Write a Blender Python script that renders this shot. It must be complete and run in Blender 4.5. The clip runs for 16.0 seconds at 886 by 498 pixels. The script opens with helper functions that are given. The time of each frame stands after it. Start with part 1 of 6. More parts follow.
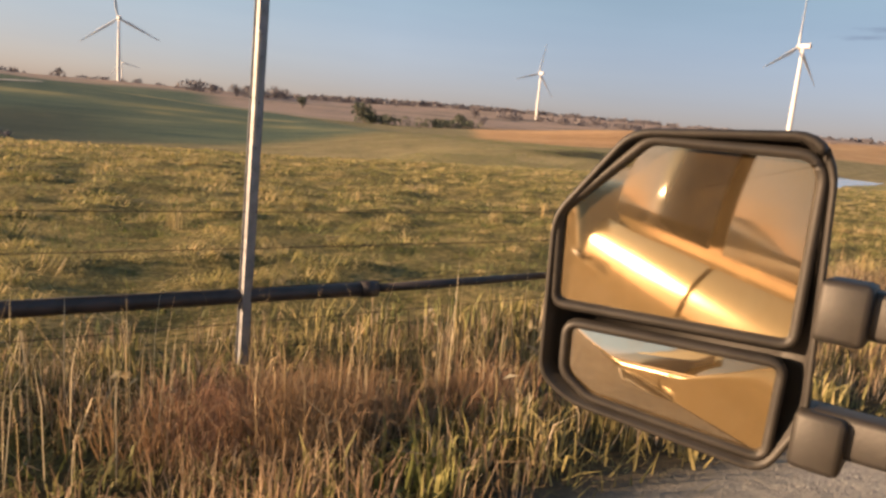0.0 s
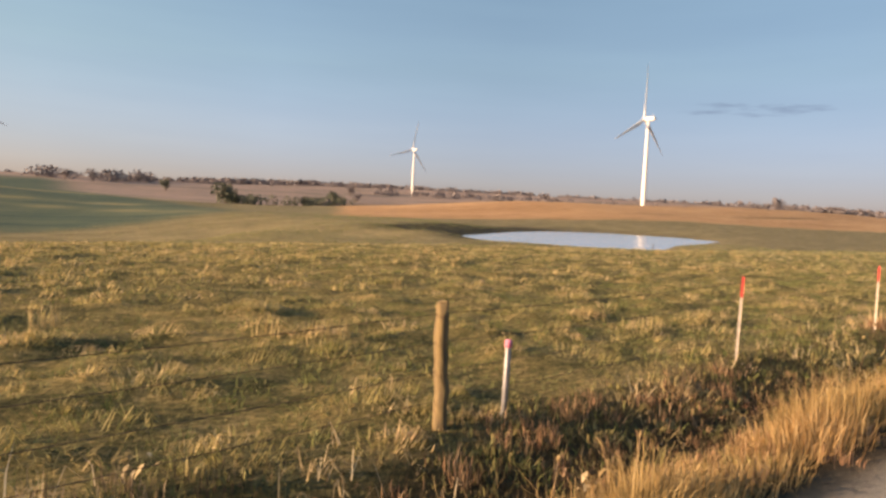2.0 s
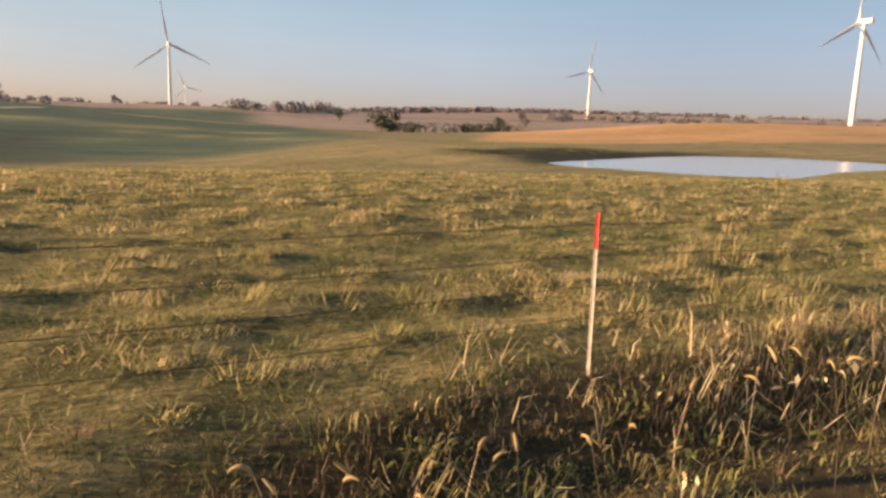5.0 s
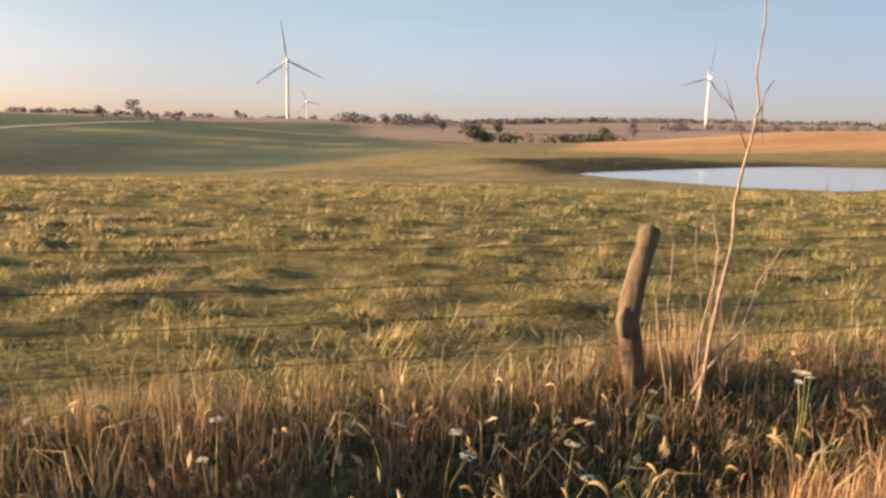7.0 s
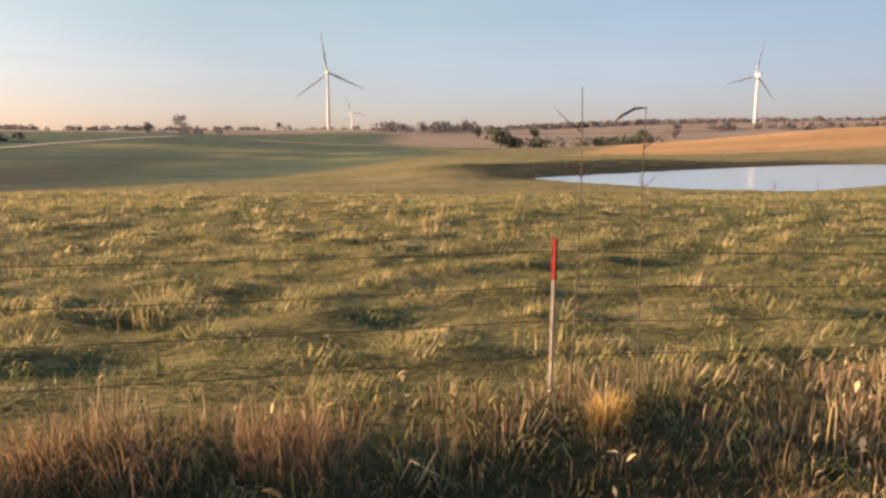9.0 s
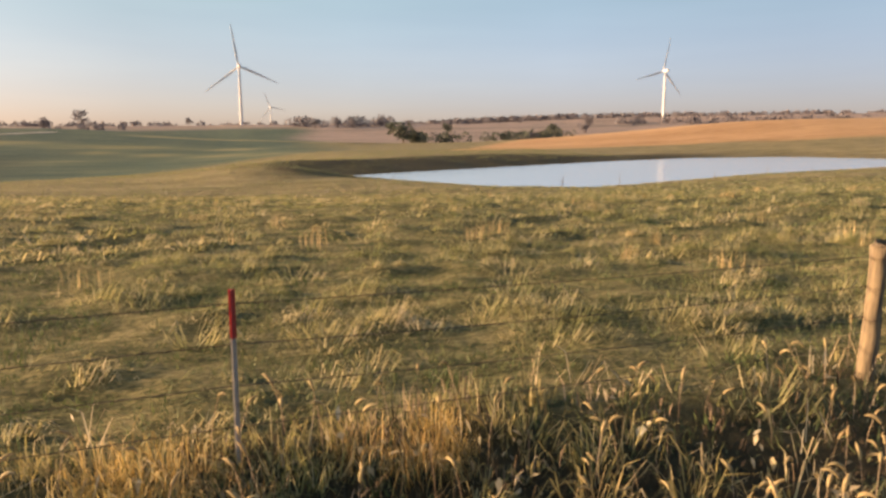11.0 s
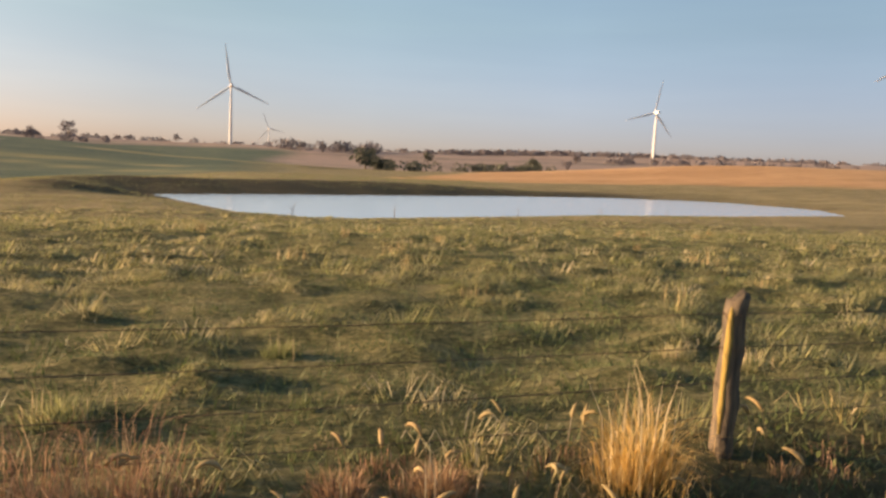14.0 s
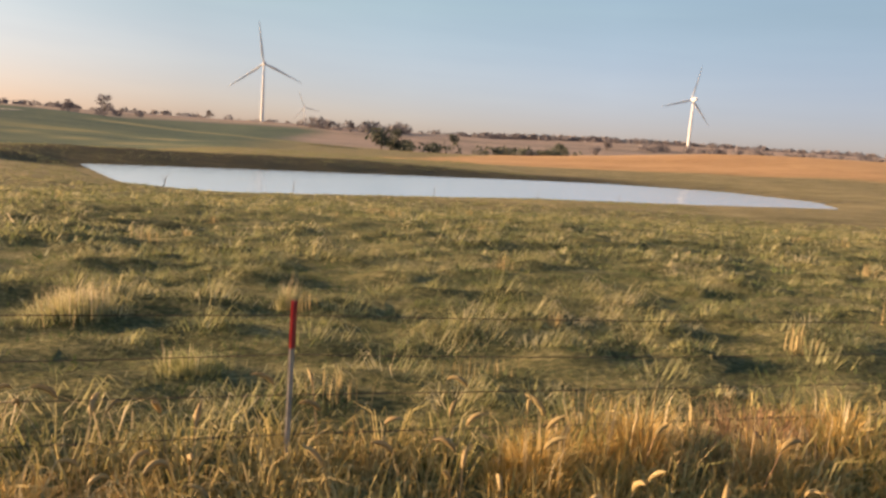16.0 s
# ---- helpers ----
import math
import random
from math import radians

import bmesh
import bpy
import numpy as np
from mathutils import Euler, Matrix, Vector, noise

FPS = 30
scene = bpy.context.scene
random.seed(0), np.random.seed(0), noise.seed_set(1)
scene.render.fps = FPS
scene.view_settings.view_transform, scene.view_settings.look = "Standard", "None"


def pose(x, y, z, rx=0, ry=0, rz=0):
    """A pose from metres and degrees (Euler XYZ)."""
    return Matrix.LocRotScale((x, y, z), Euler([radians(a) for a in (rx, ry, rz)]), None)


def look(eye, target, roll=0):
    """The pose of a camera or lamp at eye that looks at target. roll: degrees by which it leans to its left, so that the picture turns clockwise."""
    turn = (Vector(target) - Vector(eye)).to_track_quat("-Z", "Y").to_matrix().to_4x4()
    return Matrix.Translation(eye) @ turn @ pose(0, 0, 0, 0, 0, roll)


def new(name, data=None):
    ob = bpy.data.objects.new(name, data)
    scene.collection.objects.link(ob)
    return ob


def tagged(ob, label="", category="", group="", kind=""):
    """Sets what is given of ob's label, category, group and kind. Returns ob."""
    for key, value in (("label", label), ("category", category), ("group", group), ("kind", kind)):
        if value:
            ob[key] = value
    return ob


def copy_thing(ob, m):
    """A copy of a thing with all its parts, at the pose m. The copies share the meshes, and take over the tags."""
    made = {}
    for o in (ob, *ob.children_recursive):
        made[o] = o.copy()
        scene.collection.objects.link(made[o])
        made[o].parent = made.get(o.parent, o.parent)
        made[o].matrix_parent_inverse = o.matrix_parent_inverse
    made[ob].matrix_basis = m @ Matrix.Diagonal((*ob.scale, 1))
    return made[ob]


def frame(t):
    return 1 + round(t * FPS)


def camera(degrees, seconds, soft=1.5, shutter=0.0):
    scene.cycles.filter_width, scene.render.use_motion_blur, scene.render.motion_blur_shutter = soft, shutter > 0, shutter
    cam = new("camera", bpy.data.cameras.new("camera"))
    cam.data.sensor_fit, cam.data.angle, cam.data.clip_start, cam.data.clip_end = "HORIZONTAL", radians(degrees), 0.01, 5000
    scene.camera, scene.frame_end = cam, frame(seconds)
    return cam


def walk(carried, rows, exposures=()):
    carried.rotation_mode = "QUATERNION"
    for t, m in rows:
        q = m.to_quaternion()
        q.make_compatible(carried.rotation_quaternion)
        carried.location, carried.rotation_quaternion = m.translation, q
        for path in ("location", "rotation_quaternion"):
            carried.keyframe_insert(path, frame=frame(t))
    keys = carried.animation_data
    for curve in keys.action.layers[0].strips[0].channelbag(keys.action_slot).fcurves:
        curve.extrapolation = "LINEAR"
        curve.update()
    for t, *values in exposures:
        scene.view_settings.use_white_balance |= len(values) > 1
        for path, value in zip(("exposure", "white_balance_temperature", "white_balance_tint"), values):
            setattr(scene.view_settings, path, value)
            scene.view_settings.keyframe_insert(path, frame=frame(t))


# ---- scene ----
# ================= camera and its drive =================
cam = camera(65.6, 16.0, soft=2.8)
PATH = [
    (0.0, 0.00, -0.21, 1.78, 80.18, -4.99, -32.67),
    (0.5, 3.67, -0.12, 1.87, 81.37, -4.16, -35.66),
    (1.0, 7.26, -0.06, 1.92, 84.08, -3.62, -38.42),
    (1.5, 10.67, 0.00, 1.93, 86.33, -3.06, -40.88),
    (2.0, 14.27, 0.04, 1.98, 87.08, -2.80, -42.20),
    (2.5, 17.91, 0.08, 2.04, 86.50, -1.80, -42.16),
    (3.0, 21.79, 0.09, 2.08, 85.27, -1.13, -40.72),
    (3.5, 25.87, 0.09, 2.10, 83.62, -1.18, -37.56),
    (4.0, 29.97, 0.08, 2.10, 82.49, -1.73, -34.18),
    (4.5, 34.20, 0.07, 2.07, 81.49, -1.89, -30.28),
    (5.0, 38.54, 0.04, 2.03, 80.44, -1.91, -26.92),
    (5.5, 42.94, 0.01, 2.00, 79.62, -1.83, -24.02),
    (6.0, 47.38, -0.02, 1.97, 79.29, -1.72, -21.51),
    (6.5, 51.82, -0.06, 1.96, 79.72, -1.64, -19.28),
    (7.0, 56.21, -0.10, 1.97, 81.09, -1.58, -17.21),
    (7.5, 60.53, -0.16, 1.99, 82.51, -0.93, -14.51),
    (8.0, 64.64, -0.19, 1.97, 83.06, -0.36, -12.53),
    (8.5, 68.73, -0.17, 1.96, 82.64, -0.17, -12.39),
    (9.0, 72.80, -0.12, 1.96, 81.62, -0.08, -13.02),
    (9.5, 76.99, -0.07, 1.96, 80.58, -0.22, -13.75),
    (10.0, 81.24, -0.02, 1.99, 80.09, 0.03, -15.44),
    (10.5, 85.58, 0.03, 2.00, 80.13, 0.25, -17.39),
    (11.0, 90.01, 0.09, 2.02, 81.20, 0.23, -18.83),
    (11.5, 94.57, 0.16, 2.03, 82.44, -0.02, -19.80),
    (12.0, 99.27, 0.23, 2.05, 83.23, -0.50, -20.23),
    (12.5, 104.11, 0.29, 2.05, 82.85, -1.18, -19.63),
    (13.0, 109.19, 0.31, 2.02, 83.01, -1.98, -20.18),
    (13.5, 114.29, 0.29, 1.99, 83.61, -2.62, -19.60),
    (14.0, 119.27, 0.24, 1.97, 83.68, -2.78, -18.21),
    (14.5, 123.88, 0.20, 2.02, 82.74, -2.92, -16.96),
    (15.0, 127.46, 0.16, 2.04, 81.92, -2.93, -16.06),
    (15.5, 130.93, 0.14, 2.05, 81.39, -3.53, -15.36),
    (16.0, 134.21, 0.10, 2.09, 82.10, -4.26, -14.95),
]
walk(cam, [(r[0], pose(*r[1:])) for r in PATH], exposures=[(0.0, 1.42, 8600, 23), (0.6, 1.58, 8900, 23), (1.1, 1.48, 8800, 23), (2.0, 1.48, 8500, 23), (3.0, 1.46, 8500, 23), (4.2, 1.46, 8600, 23), (6.5, 1.74, 9000, 23), (8.0, 1.60, 8600, 23), (9.5, 1.64, 8900, 23), (13.0, 1.56, 8800, 23), (14.0, 1.50, 8800, 23), (15.0, 1.56, 8900, 24), (16.0, 1.56, 9000, 24)])

# ================= sky and sun =================
SUN_EL, SUN_AZ = 10.5, 290.0          # degrees; azimuth clockwise from +y, so the sun stands behind the drive, over the field
sun_dir = Vector((math.sin(radians(SUN_AZ)) * math.cos(radians(SUN_EL)), math.cos(radians(SUN_AZ)) * math.cos(radians(SUN_EL)), math.sin(radians(SUN_EL))))
world = bpy.data.worlds.new("sky")
scene.world = world
world.use_nodes = True
wn = world.node_tree
sky = wn.nodes.new("ShaderNodeTexSky")
sky.sky_type, sky.sun_disc = "NISHITA", False
sky.sun_elevation, sky.sun_rotation = radians(SUN_EL), radians(SUN_AZ)
sky.air_density, sky.dust_density, sky.ozone_density, sky.altitude = 1.0, 1.0, 2.5, 300
wn.nodes["Background"].inputs["Strength"].default_value = 0.100
# thin evening haze: a rosy tinge that fades upwards all round the horizon
way = wn.nodes.new("ShaderNodeTexCoord")
sep = wn.nodes.new("ShaderNodeSeparateXYZ")
wn.links.new(way.outputs["Generated"], sep.inputs[0])
haze = wn.nodes.new("ShaderNodeValToRGB")
while len(haze.color_ramp.elements) < 5:
    haze.color_ramp.elements.new(0.5)
for el, (p, c) in zip(haze.color_ramp.elements, ((0.0, (0.54, 0.525, 0.90)), (0.06, (0.62, 0.60, 0.87)), (0.12, (0.71, 0.70, 0.87)), (0.20, (0.78, 0.825, 0.87)), (0.42, (0.91, 1.045, 1.01)))):
    el.position, el.color = p, (*c, 1)
wn.links.new(sep.outputs["Z"], haze.inputs[0])
tint = wn.nodes.new("ShaderNodeMix")
tint.data_type, tint.blend_type = "RGBA", "MULTIPLY"
tint.inputs[0].default_value = 1.0
wn.links.new(sky.outputs[0], tint.inputs[6])
wn.links.new(haze.outputs[0], tint.inputs[7])
# faint level streaks of high cloud over the whole sky
spread = wn.nodes.new("ShaderNodeMapping")
spread.inputs["Scale"].default_value = (1.6, 1.6, 16.0)
wn.links.new(way.outputs["Generated"], spread.inputs["Vector"])
streak = wn.nodes.new("ShaderNodeTexNoise")
streak.inputs["Scale"].default_value, streak.inputs["Detail"].default_value = 1.8, 4.0
wn.links.new(spread.outputs[0], streak.inputs["Vector"])
veil = wn.nodes.new("ShaderNodeValToRGB")
veil.color_ramp.elements[0].position, veil.color_ramp.elements[0].color = 0.3, (0.97, 0.97, 0.98, 1)
veil.color_ramp.elements[1].position, veil.color_ramp.elements[1].color = 0.75, (1.04, 1.03, 1.02, 1)
wn.links.new(streak.outputs[0], veil.inputs[0])
cloud = wn.nodes.new("ShaderNodeMix")
cloud.data_type, cloud.blend_type = "RGBA", "MULTIPLY"
cloud.inputs[0].default_value = 1.0
wn.links.new(tint.outputs[2], cloud.inputs[6])
wn.links.new(veil.outputs[0], cloud.inputs[7])
# one thin grey streak of cloud low over the stubble field
def sky_math(op, *terms):
    n = wn.nodes.new("ShaderNodeMath")
    n.operation = op
    for slot, v in enumerate(terms):
        if isinstance(v, (int, float)):
            n.inputs[slot].default_value = v
        else:
            wn.links.new(v, n.inputs[slot])
    return n.outputs[0]


def sky_dot(v):
    n = wn.nodes.new("ShaderNodeVectorMath")
    n.operation = "DOT_PRODUCT"
    n.inputs[1].default_value = v
    wn.links.new(way.outputs["Generated"], n.inputs[0])
    return n.outputs["Value"]


CLOUD_AZ = radians(65.8)
along = sky_dot((math.cos(CLOUD_AZ), -math.sin(CLOUD_AZ), 0))
ahead = sky_dot((math.sin(CLOUD_AZ), math.cos(CLOUD_AZ), 0))
fray = wn.nodes.new("ShaderNodeMapping")
fray.inputs["Scale"].default_value = (11, 11, 70)
wn.links.new(way.outputs["Generated"], fray.inputs["Vector"])
fray_n = wn.nodes.new("ShaderNodeTexNoise")
fray_n.inputs["Scale"].default_value, fray_n.inputs["Detail"].default_value = 2.4, 4.0
wn.links.new(fray.outputs[0], fray_n.inputs["Vector"])
ragged = sky_math("MULTIPLY_ADD", fray_n.outputs[0], 5.0, -2.3)
across = sky_math("DIVIDE", sky_math("SUBTRACT", sep.outputs["Z"], 0.155), 0.010)
shape = sky_math("ADD", sky_math("POWER", sky_math("DIVIDE", along, 0.095), 2.0), sky_math("MULTIPLY", across, across))
body = sky_math("SUBTRACT", 1.0, sky_math("ADD", shape, ragged))
wisp = sky_math("MULTIPLY", sky_math("MULTIPLY", sky_math("MAXIMUM", body, 0.0), 0.6), sky_math("GREATER_THAN", ahead, 0.0))
wisp_n = wn.nodes.new("ShaderNodeMix")
wisp_n.data_type, wisp_n.blend_type = "RGBA", "MULTIPLY"
wn.links.new(sky_math("MINIMUM", wisp, 0.8), wisp_n.inputs[0])
wn.links.new(cloud.outputs[2], wisp_n.inputs[6])
wisp_n.inputs[7].default_value = (0.74, 0.72, 0.76, 1)
# the thin haze is brighter and yellower towards the sun and dims away from it
sunward = sky_math("MULTIPLY_ADD", sky_dot((math.sin(radians(SUN_AZ)), math.cos(radians(SUN_AZ)), 0)), 0.5, 0.5)
turn = wn.nodes.new("ShaderNodeValToRGB")
while len(turn.color_ramp.elements) < 7:
    turn.color_ramp.elements.new(0.5)
for el, (p, c) in zip(turn.color_ramp.elements, ((0.0, (0.60, 0.60, 0.60)), (0.12, (0.69, 0.72, 0.73)), (0.28, (0.81, 0.84, 0.84)), (0.43, (1.03, 1.06, 1.04)), (0.57, (1.08, 1.10, 1.03)), (0.71, (0.96, 0.95, 0.86)), (1.0, (1.0, 0.93, 0.78)))):
    el.position, el.color = p, (*c, 1)
wn.links.new(sunward, turn.inputs[0])
glow_n = wn.nodes.new("ShaderNodeMix")
glow_n.data_type, glow_n.blend_type = "RGBA", "MULTIPLY"
glow_n.inputs[0].default_value = 1.0
wn.links.new(wisp_n.outputs[2], glow_n.inputs[6])
wn.links.new(turn.outputs[0], glow_n.inputs[7])
wn.links.new(glow_n.outputs[2], wn.nodes["Background"].inputs["Color"])
sun = bpy.data.lights.new("sun", "SUN")
sun.energy, sun.angle, sun.color = 5.0, radians(0.6), (1.0, 0.76, 0.51)
sun_ob = new("sun", sun)
sun_ob.matrix_world = look(sun_dir * 50, (0, 0, 0))


# ================= materials =================
def node_mat(name):
    m = bpy.data.materials.new(name)
    m.use_nodes = True
    nt = m.node_tree
    return m, nt, nt.nodes["Principled BSDF"]


def ramp(nt, stops):
    r = nt.nodes.new("ShaderNodeValToRGB")
    el = r.color_ramp.elements
    while len(el) < len(stops):
        el.new(0.5)
    for e, (p, c) in zip(el, stops):
        e.position, e.color = p, (*c, 1)
    return r


def noise_tex(nt, scale, detail=4.0, rough=0.6, stretch=(1, 1, 1), offset=(0, 0, 0)):
    g = nt.nodes.new("ShaderNodeNewGeometry")
    mp = nt.nodes.new("ShaderNodeMapping")
    mp.inputs["Scale"].default_value = stretch
    mp.inputs["Location"].default_value = offset
    n = nt.nodes.new("ShaderNodeTexNoise")
    n.inputs["Scale"].default_value, n.inputs["Detail"].default_value, n.inputs["Roughness"].default_value = scale, detail, rough
    nt.links.new(g.outputs["Position"], mp.inputs["Vector"])
    nt.links.new(mp.outputs[0], n.inputs["Vector"])
    return n


def local_noise(nt, scale, detail=4.0, rough=0.6, stretch=(1, 1, 1)):
    g = nt.nodes.new("ShaderNodeTexCoord")
    mp = nt.nodes.new("ShaderNodeMapping")
    mp.inputs["Scale"].default_value = stretch
    n = nt.nodes.new("ShaderNodeTexNoise")
    n.inputs["Scale"].default_value, n.inputs["Detail"].default_value, n.inputs["Roughness"].default_value = scale, detail, rough
    nt.links.new(g.outputs["Object"], mp.inputs["Vector"])
    nt.links.new(mp.outputs[0], n.inputs["Vector"])
    return n


def mix(nt, fac, a, b, kind="MIX"):
    m = nt.nodes.new("ShaderNodeMix")
    m.data_type, m.blend_type = "RGBA", kind
    for slot, v in ((0, fac), (6, a), (7, b)):
        if isinstance(v, (int, float)):
            m.inputs[slot].default_value = v
        elif isinstance(v, tuple):
            m.inputs[slot].default_value = (*v, 1)
        else:
            nt.links.new(v, m.inputs[slot])
    return m.outputs[2]


def bump(nt, bsdf, height, strength=0.3, dist=0.02):
    b = nt.nodes.new("ShaderNodeBump")
    b.inputs["Strength"].default_value, b.inputs["Distance"].default_value = strength, dist
    nt.links.new(height, b.inputs["Height"])
    nt.links.new(b.outputs[0], bsdf.inputs["Normal"])


def surface(name, dark, light, scale, rough=0.7, metal=0.0, fine=0.25, local=True, bump_d=0.004, stretch=(1, 1, 1)):
    """Two scales of colour variation, rough relief."""
    m, nt, p = node_mat(name)
    tex = local_noise if local else noise_tex
    n1, n2 = tex(nt, scale, stretch=stretch), tex(nt, scale * 9, stretch=stretch)
    r = ramp(nt, [(0.3, dark), (0.7, light)])
    nt.links.new(n1.outputs[0], r.inputs[0])
    c = mix(nt, fine, r.outputs[0], n2.outputs[1], "OVERLAY")
    nt.links.new(c, p.inputs["Base Color"])
    p.inputs["Roughness"].default_value, p.inputs["Metallic"].default_value = rough, metal
    bump(nt, p, n2.outputs[0], 0.4, bump_d)
    return m


def drift(nt, colour):
    """The sward turns from dry straw-brown at the gate to fresher green by the pond."""
    g = nt.nodes.new("ShaderNodeNewGeometry")
    s = nt.nodes.new("ShaderNodeSeparateXYZ")
    nt.links.new(g.outputs["Position"], s.inputs[0])
    k = nt.nodes.new("ShaderNodeMapRange")
    k.inputs[1].default_value, k.inputs[2].default_value = 20, 125
    nt.links.new(s.outputs["X"], k.inputs[0])
    r = ramp(nt, [(0.0, (1.16, 1.06, 1.02)), (0.5, (1.07, 1.04, 1.09)), (1.0, (0.85, 0.91, 0.98))])
    nt.links.new(k.outputs[0], r.inputs[0])
    return mix(nt, 1.0, colour, r.outputs[0], "MULTIPLY")


def grass_mat(name, stops, patch, patch_scale, patch_amount=0.5, glow=0.3, tuft=0.0, sward=False):
    """Blades: each takes its own colour, patches over the ground tint them, and some light passes through."""
    m, nt, p = node_mat(name)
    g = nt.nodes.new("ShaderNodeNewGeometry")
    r = ramp(nt, stops)
    own = g.outputs["Random Per Island"]
    if tuft:
        tn = noise_tex(nt, tuft, 3, 0.65, (0.45, 1.2, 0.2))
        spread = nt.nodes.new("ShaderNodeMapRange")
        spread.inputs[1].default_value, spread.inputs[2].default_value = 0.34, 0.66
        nt.links.new(tn.outputs[0], spread.inputs[0])
        both = nt.nodes.new("ShaderNodeMix")
        both.inputs[0].default_value = 0.3
        nt.links.new(spread.outputs[0], both.inputs[2])
        nt.links.new(own, both.inputs[3])
        own = both.outputs[0]
    nt.links.new(own, r.inputs[0])
    n = noise_tex(nt, patch_scale, 3)
    f = ramp(nt, [(0.40, (0, 0, 0)), (0.58, (patch_amount,) * 3)])
    nt.links.new(n.outputs[0], f.inputs[0])
    c = mix(nt, f.outputs[0], r.outputs[0], patch)
    if sward:
        c = drift(nt, c)
    nt.links.new(c, p.inputs["Base Color"])
    p.inputs["Roughness"].default_value = 0.6
    p.inputs["Specular IOR Level"].default_value = 0.25
    t = nt.nodes.new("ShaderNodeBsdfTranslucent")
    nt.links.new(c, t.inputs["Color"])
    s = nt.nodes.new("ShaderNodeMixShader")
    s.inputs[0].default_value = glow
    nt.links.new(p.outputs[0], s.inputs[1])
    nt.links.new(t.outputs[0], s.inputs[2])
    nt.links.new(s.outputs[0], nt.nodes["Material Output"].inputs["Surface"])
    return m


PASTURE_STOPS = [(0.10, (0.22, 0.225, 0.095)), (0.34, (0.40, 0.37, 0.17)), (0.58, (0.55, 0.47, 0.255)), (0.86, (0.72, 0.60, 0.40))]
M_PASTURE = grass_mat("pasture_grass", PASTURE_STOPS, (0.17, 0.22, 0.075), 0.35, 0.45, 0.44, 1.9, True)
# turf is coloured darker than the tussocks, painting shaded gaps between them
M_TURF = grass_mat("short_turf", [(0.10, (0.11, 0.125, 0.055)), (0.40, (0.20, 0.205, 0.09)), (0.70, (0.31, 0.285, 0.14)), (0.95, (0.44, 0.375, 0.21))], (0.13, 0.17, 0.08), 0.3, 0.65, 0.42, 1.0, True)
# fresh green grass, darkened further so the hollows' shade is in its colour
M_LUSH_SHADE = grass_mat("lush_shade_grass", [(0.10, (0.05, 0.07, 0.028)), (0.45, (0.105, 0.13, 0.055)), (0.75, (0.18, 0.20, 0.085)), (0.95, (0.32, 0.29, 0.14))], (0.10, 0.15, 0.05), 0.5, 0.5, 0.25, 2.2, True)
M_VERGE = grass_mat("verge_grass", [(0.0, (0.08, 0.065, 0.04)), (0.3, (0.22, 0.165, 0.11)), (0.7, (0.39, 0.31, 0.215)), (1.0, (0.62, 0.53, 0.40))], (0.34, 0.22, 0.15), 0.5, 0.6, 0.38)
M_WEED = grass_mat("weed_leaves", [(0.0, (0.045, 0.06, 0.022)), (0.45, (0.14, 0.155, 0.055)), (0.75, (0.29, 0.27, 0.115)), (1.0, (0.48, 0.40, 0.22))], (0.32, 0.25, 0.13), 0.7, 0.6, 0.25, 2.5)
# dark brown blades whose colour stands in for shade among the stalks
M_SHADE_THATCH = grass_mat("shade_thatch", [(0.0, (0.03, 0.022, 0.015)), (0.6, (0.075, 0.052, 0.036)), (1.0, (0.17, 0.115, 0.075))], (0.06, 0.062, 0.03), 0.7, 0.5, 0.15)
M_SEED = grass_mat("seed_head", [(0.0, (0.28, 0.22, 0.11)), (1.0, (0.46, 0.38, 0.21))], (0.42, 0.29, 0.16), 0.6, 0.4, 0.3)
M_RUST = grass_mat("rust_grass", [(0.0, (0.18, 0.095, 0.065)), (0.5, (0.36, 0.205, 0.135)), (1.0, (0.56, 0.40, 0.27))], (0.36, 0.26, 0.14), 0.8, 0.5, 0.36)
M_ORANGE = grass_mat("orange_foxtail", [(0.0, (0.24, 0.14, 0.065)), (0.5, (0.42, 0.275, 0.13)), (1.0, (0.62, 0.47, 0.27))], (0.30, 0.24, 0.10), 0.9, 0.5, 0.42)
# bank weeds, coloured darker to put the far bank's shade into them
M_REED = grass_mat("bank_weeds", [(0.0, (0.03, 0.032, 0.022)), (0.6, (0.06, 0.055, 0.036)), (1.0, (0.12, 0.10, 0.06))], (0.06, 0.065, 0.038), 0.08, 0.5, 0.15)
M_BROAD = grass_mat("broad_weed_leaf", [(0.0, (0.035, 0.06, 0.02)), (0.6, (0.085, 0.125, 0.04)), (0.9, (0.17, 0.18, 0.07)), (1.0, (0.36, 0.28, 0.14))], (0.12, 0.12, 0.05), 0.9, 0.5, 0.35)
M_PALE = grass_mat("pale_green_grass", [(0.0, (0.15, 0.17, 0.06)), (0.4, (0.32, 0.32, 0.13)), (0.75, (0.50, 0.44, 0.22)), (1.0, (0.68, 0.58, 0.36))], (0.50, 0.36, 0.17), 0.8, 0.5, 0.4)
M_HEAP = grass_mat("yellowing_weeds", [(0.0, (0.16, 0.17, 0.07)), (0.4, (0.32, 0.31, 0.14)), (0.75, (0.50, 0.43, 0.22)), (1.0, (0.68, 0.60, 0.40))], (0.46, 0.34, 0.18), 0.9, 0.5, 0.35)
M_STRAW = grass_mat("bleached_straw", [(0.0, (0.36, 0.28, 0.16)), (0.6, (0.58, 0.49, 0.32)), (1.0, (0.74, 0.66, 0.48))], (0.46, 0.34, 0.2), 0.7, 0.4, 0.35)
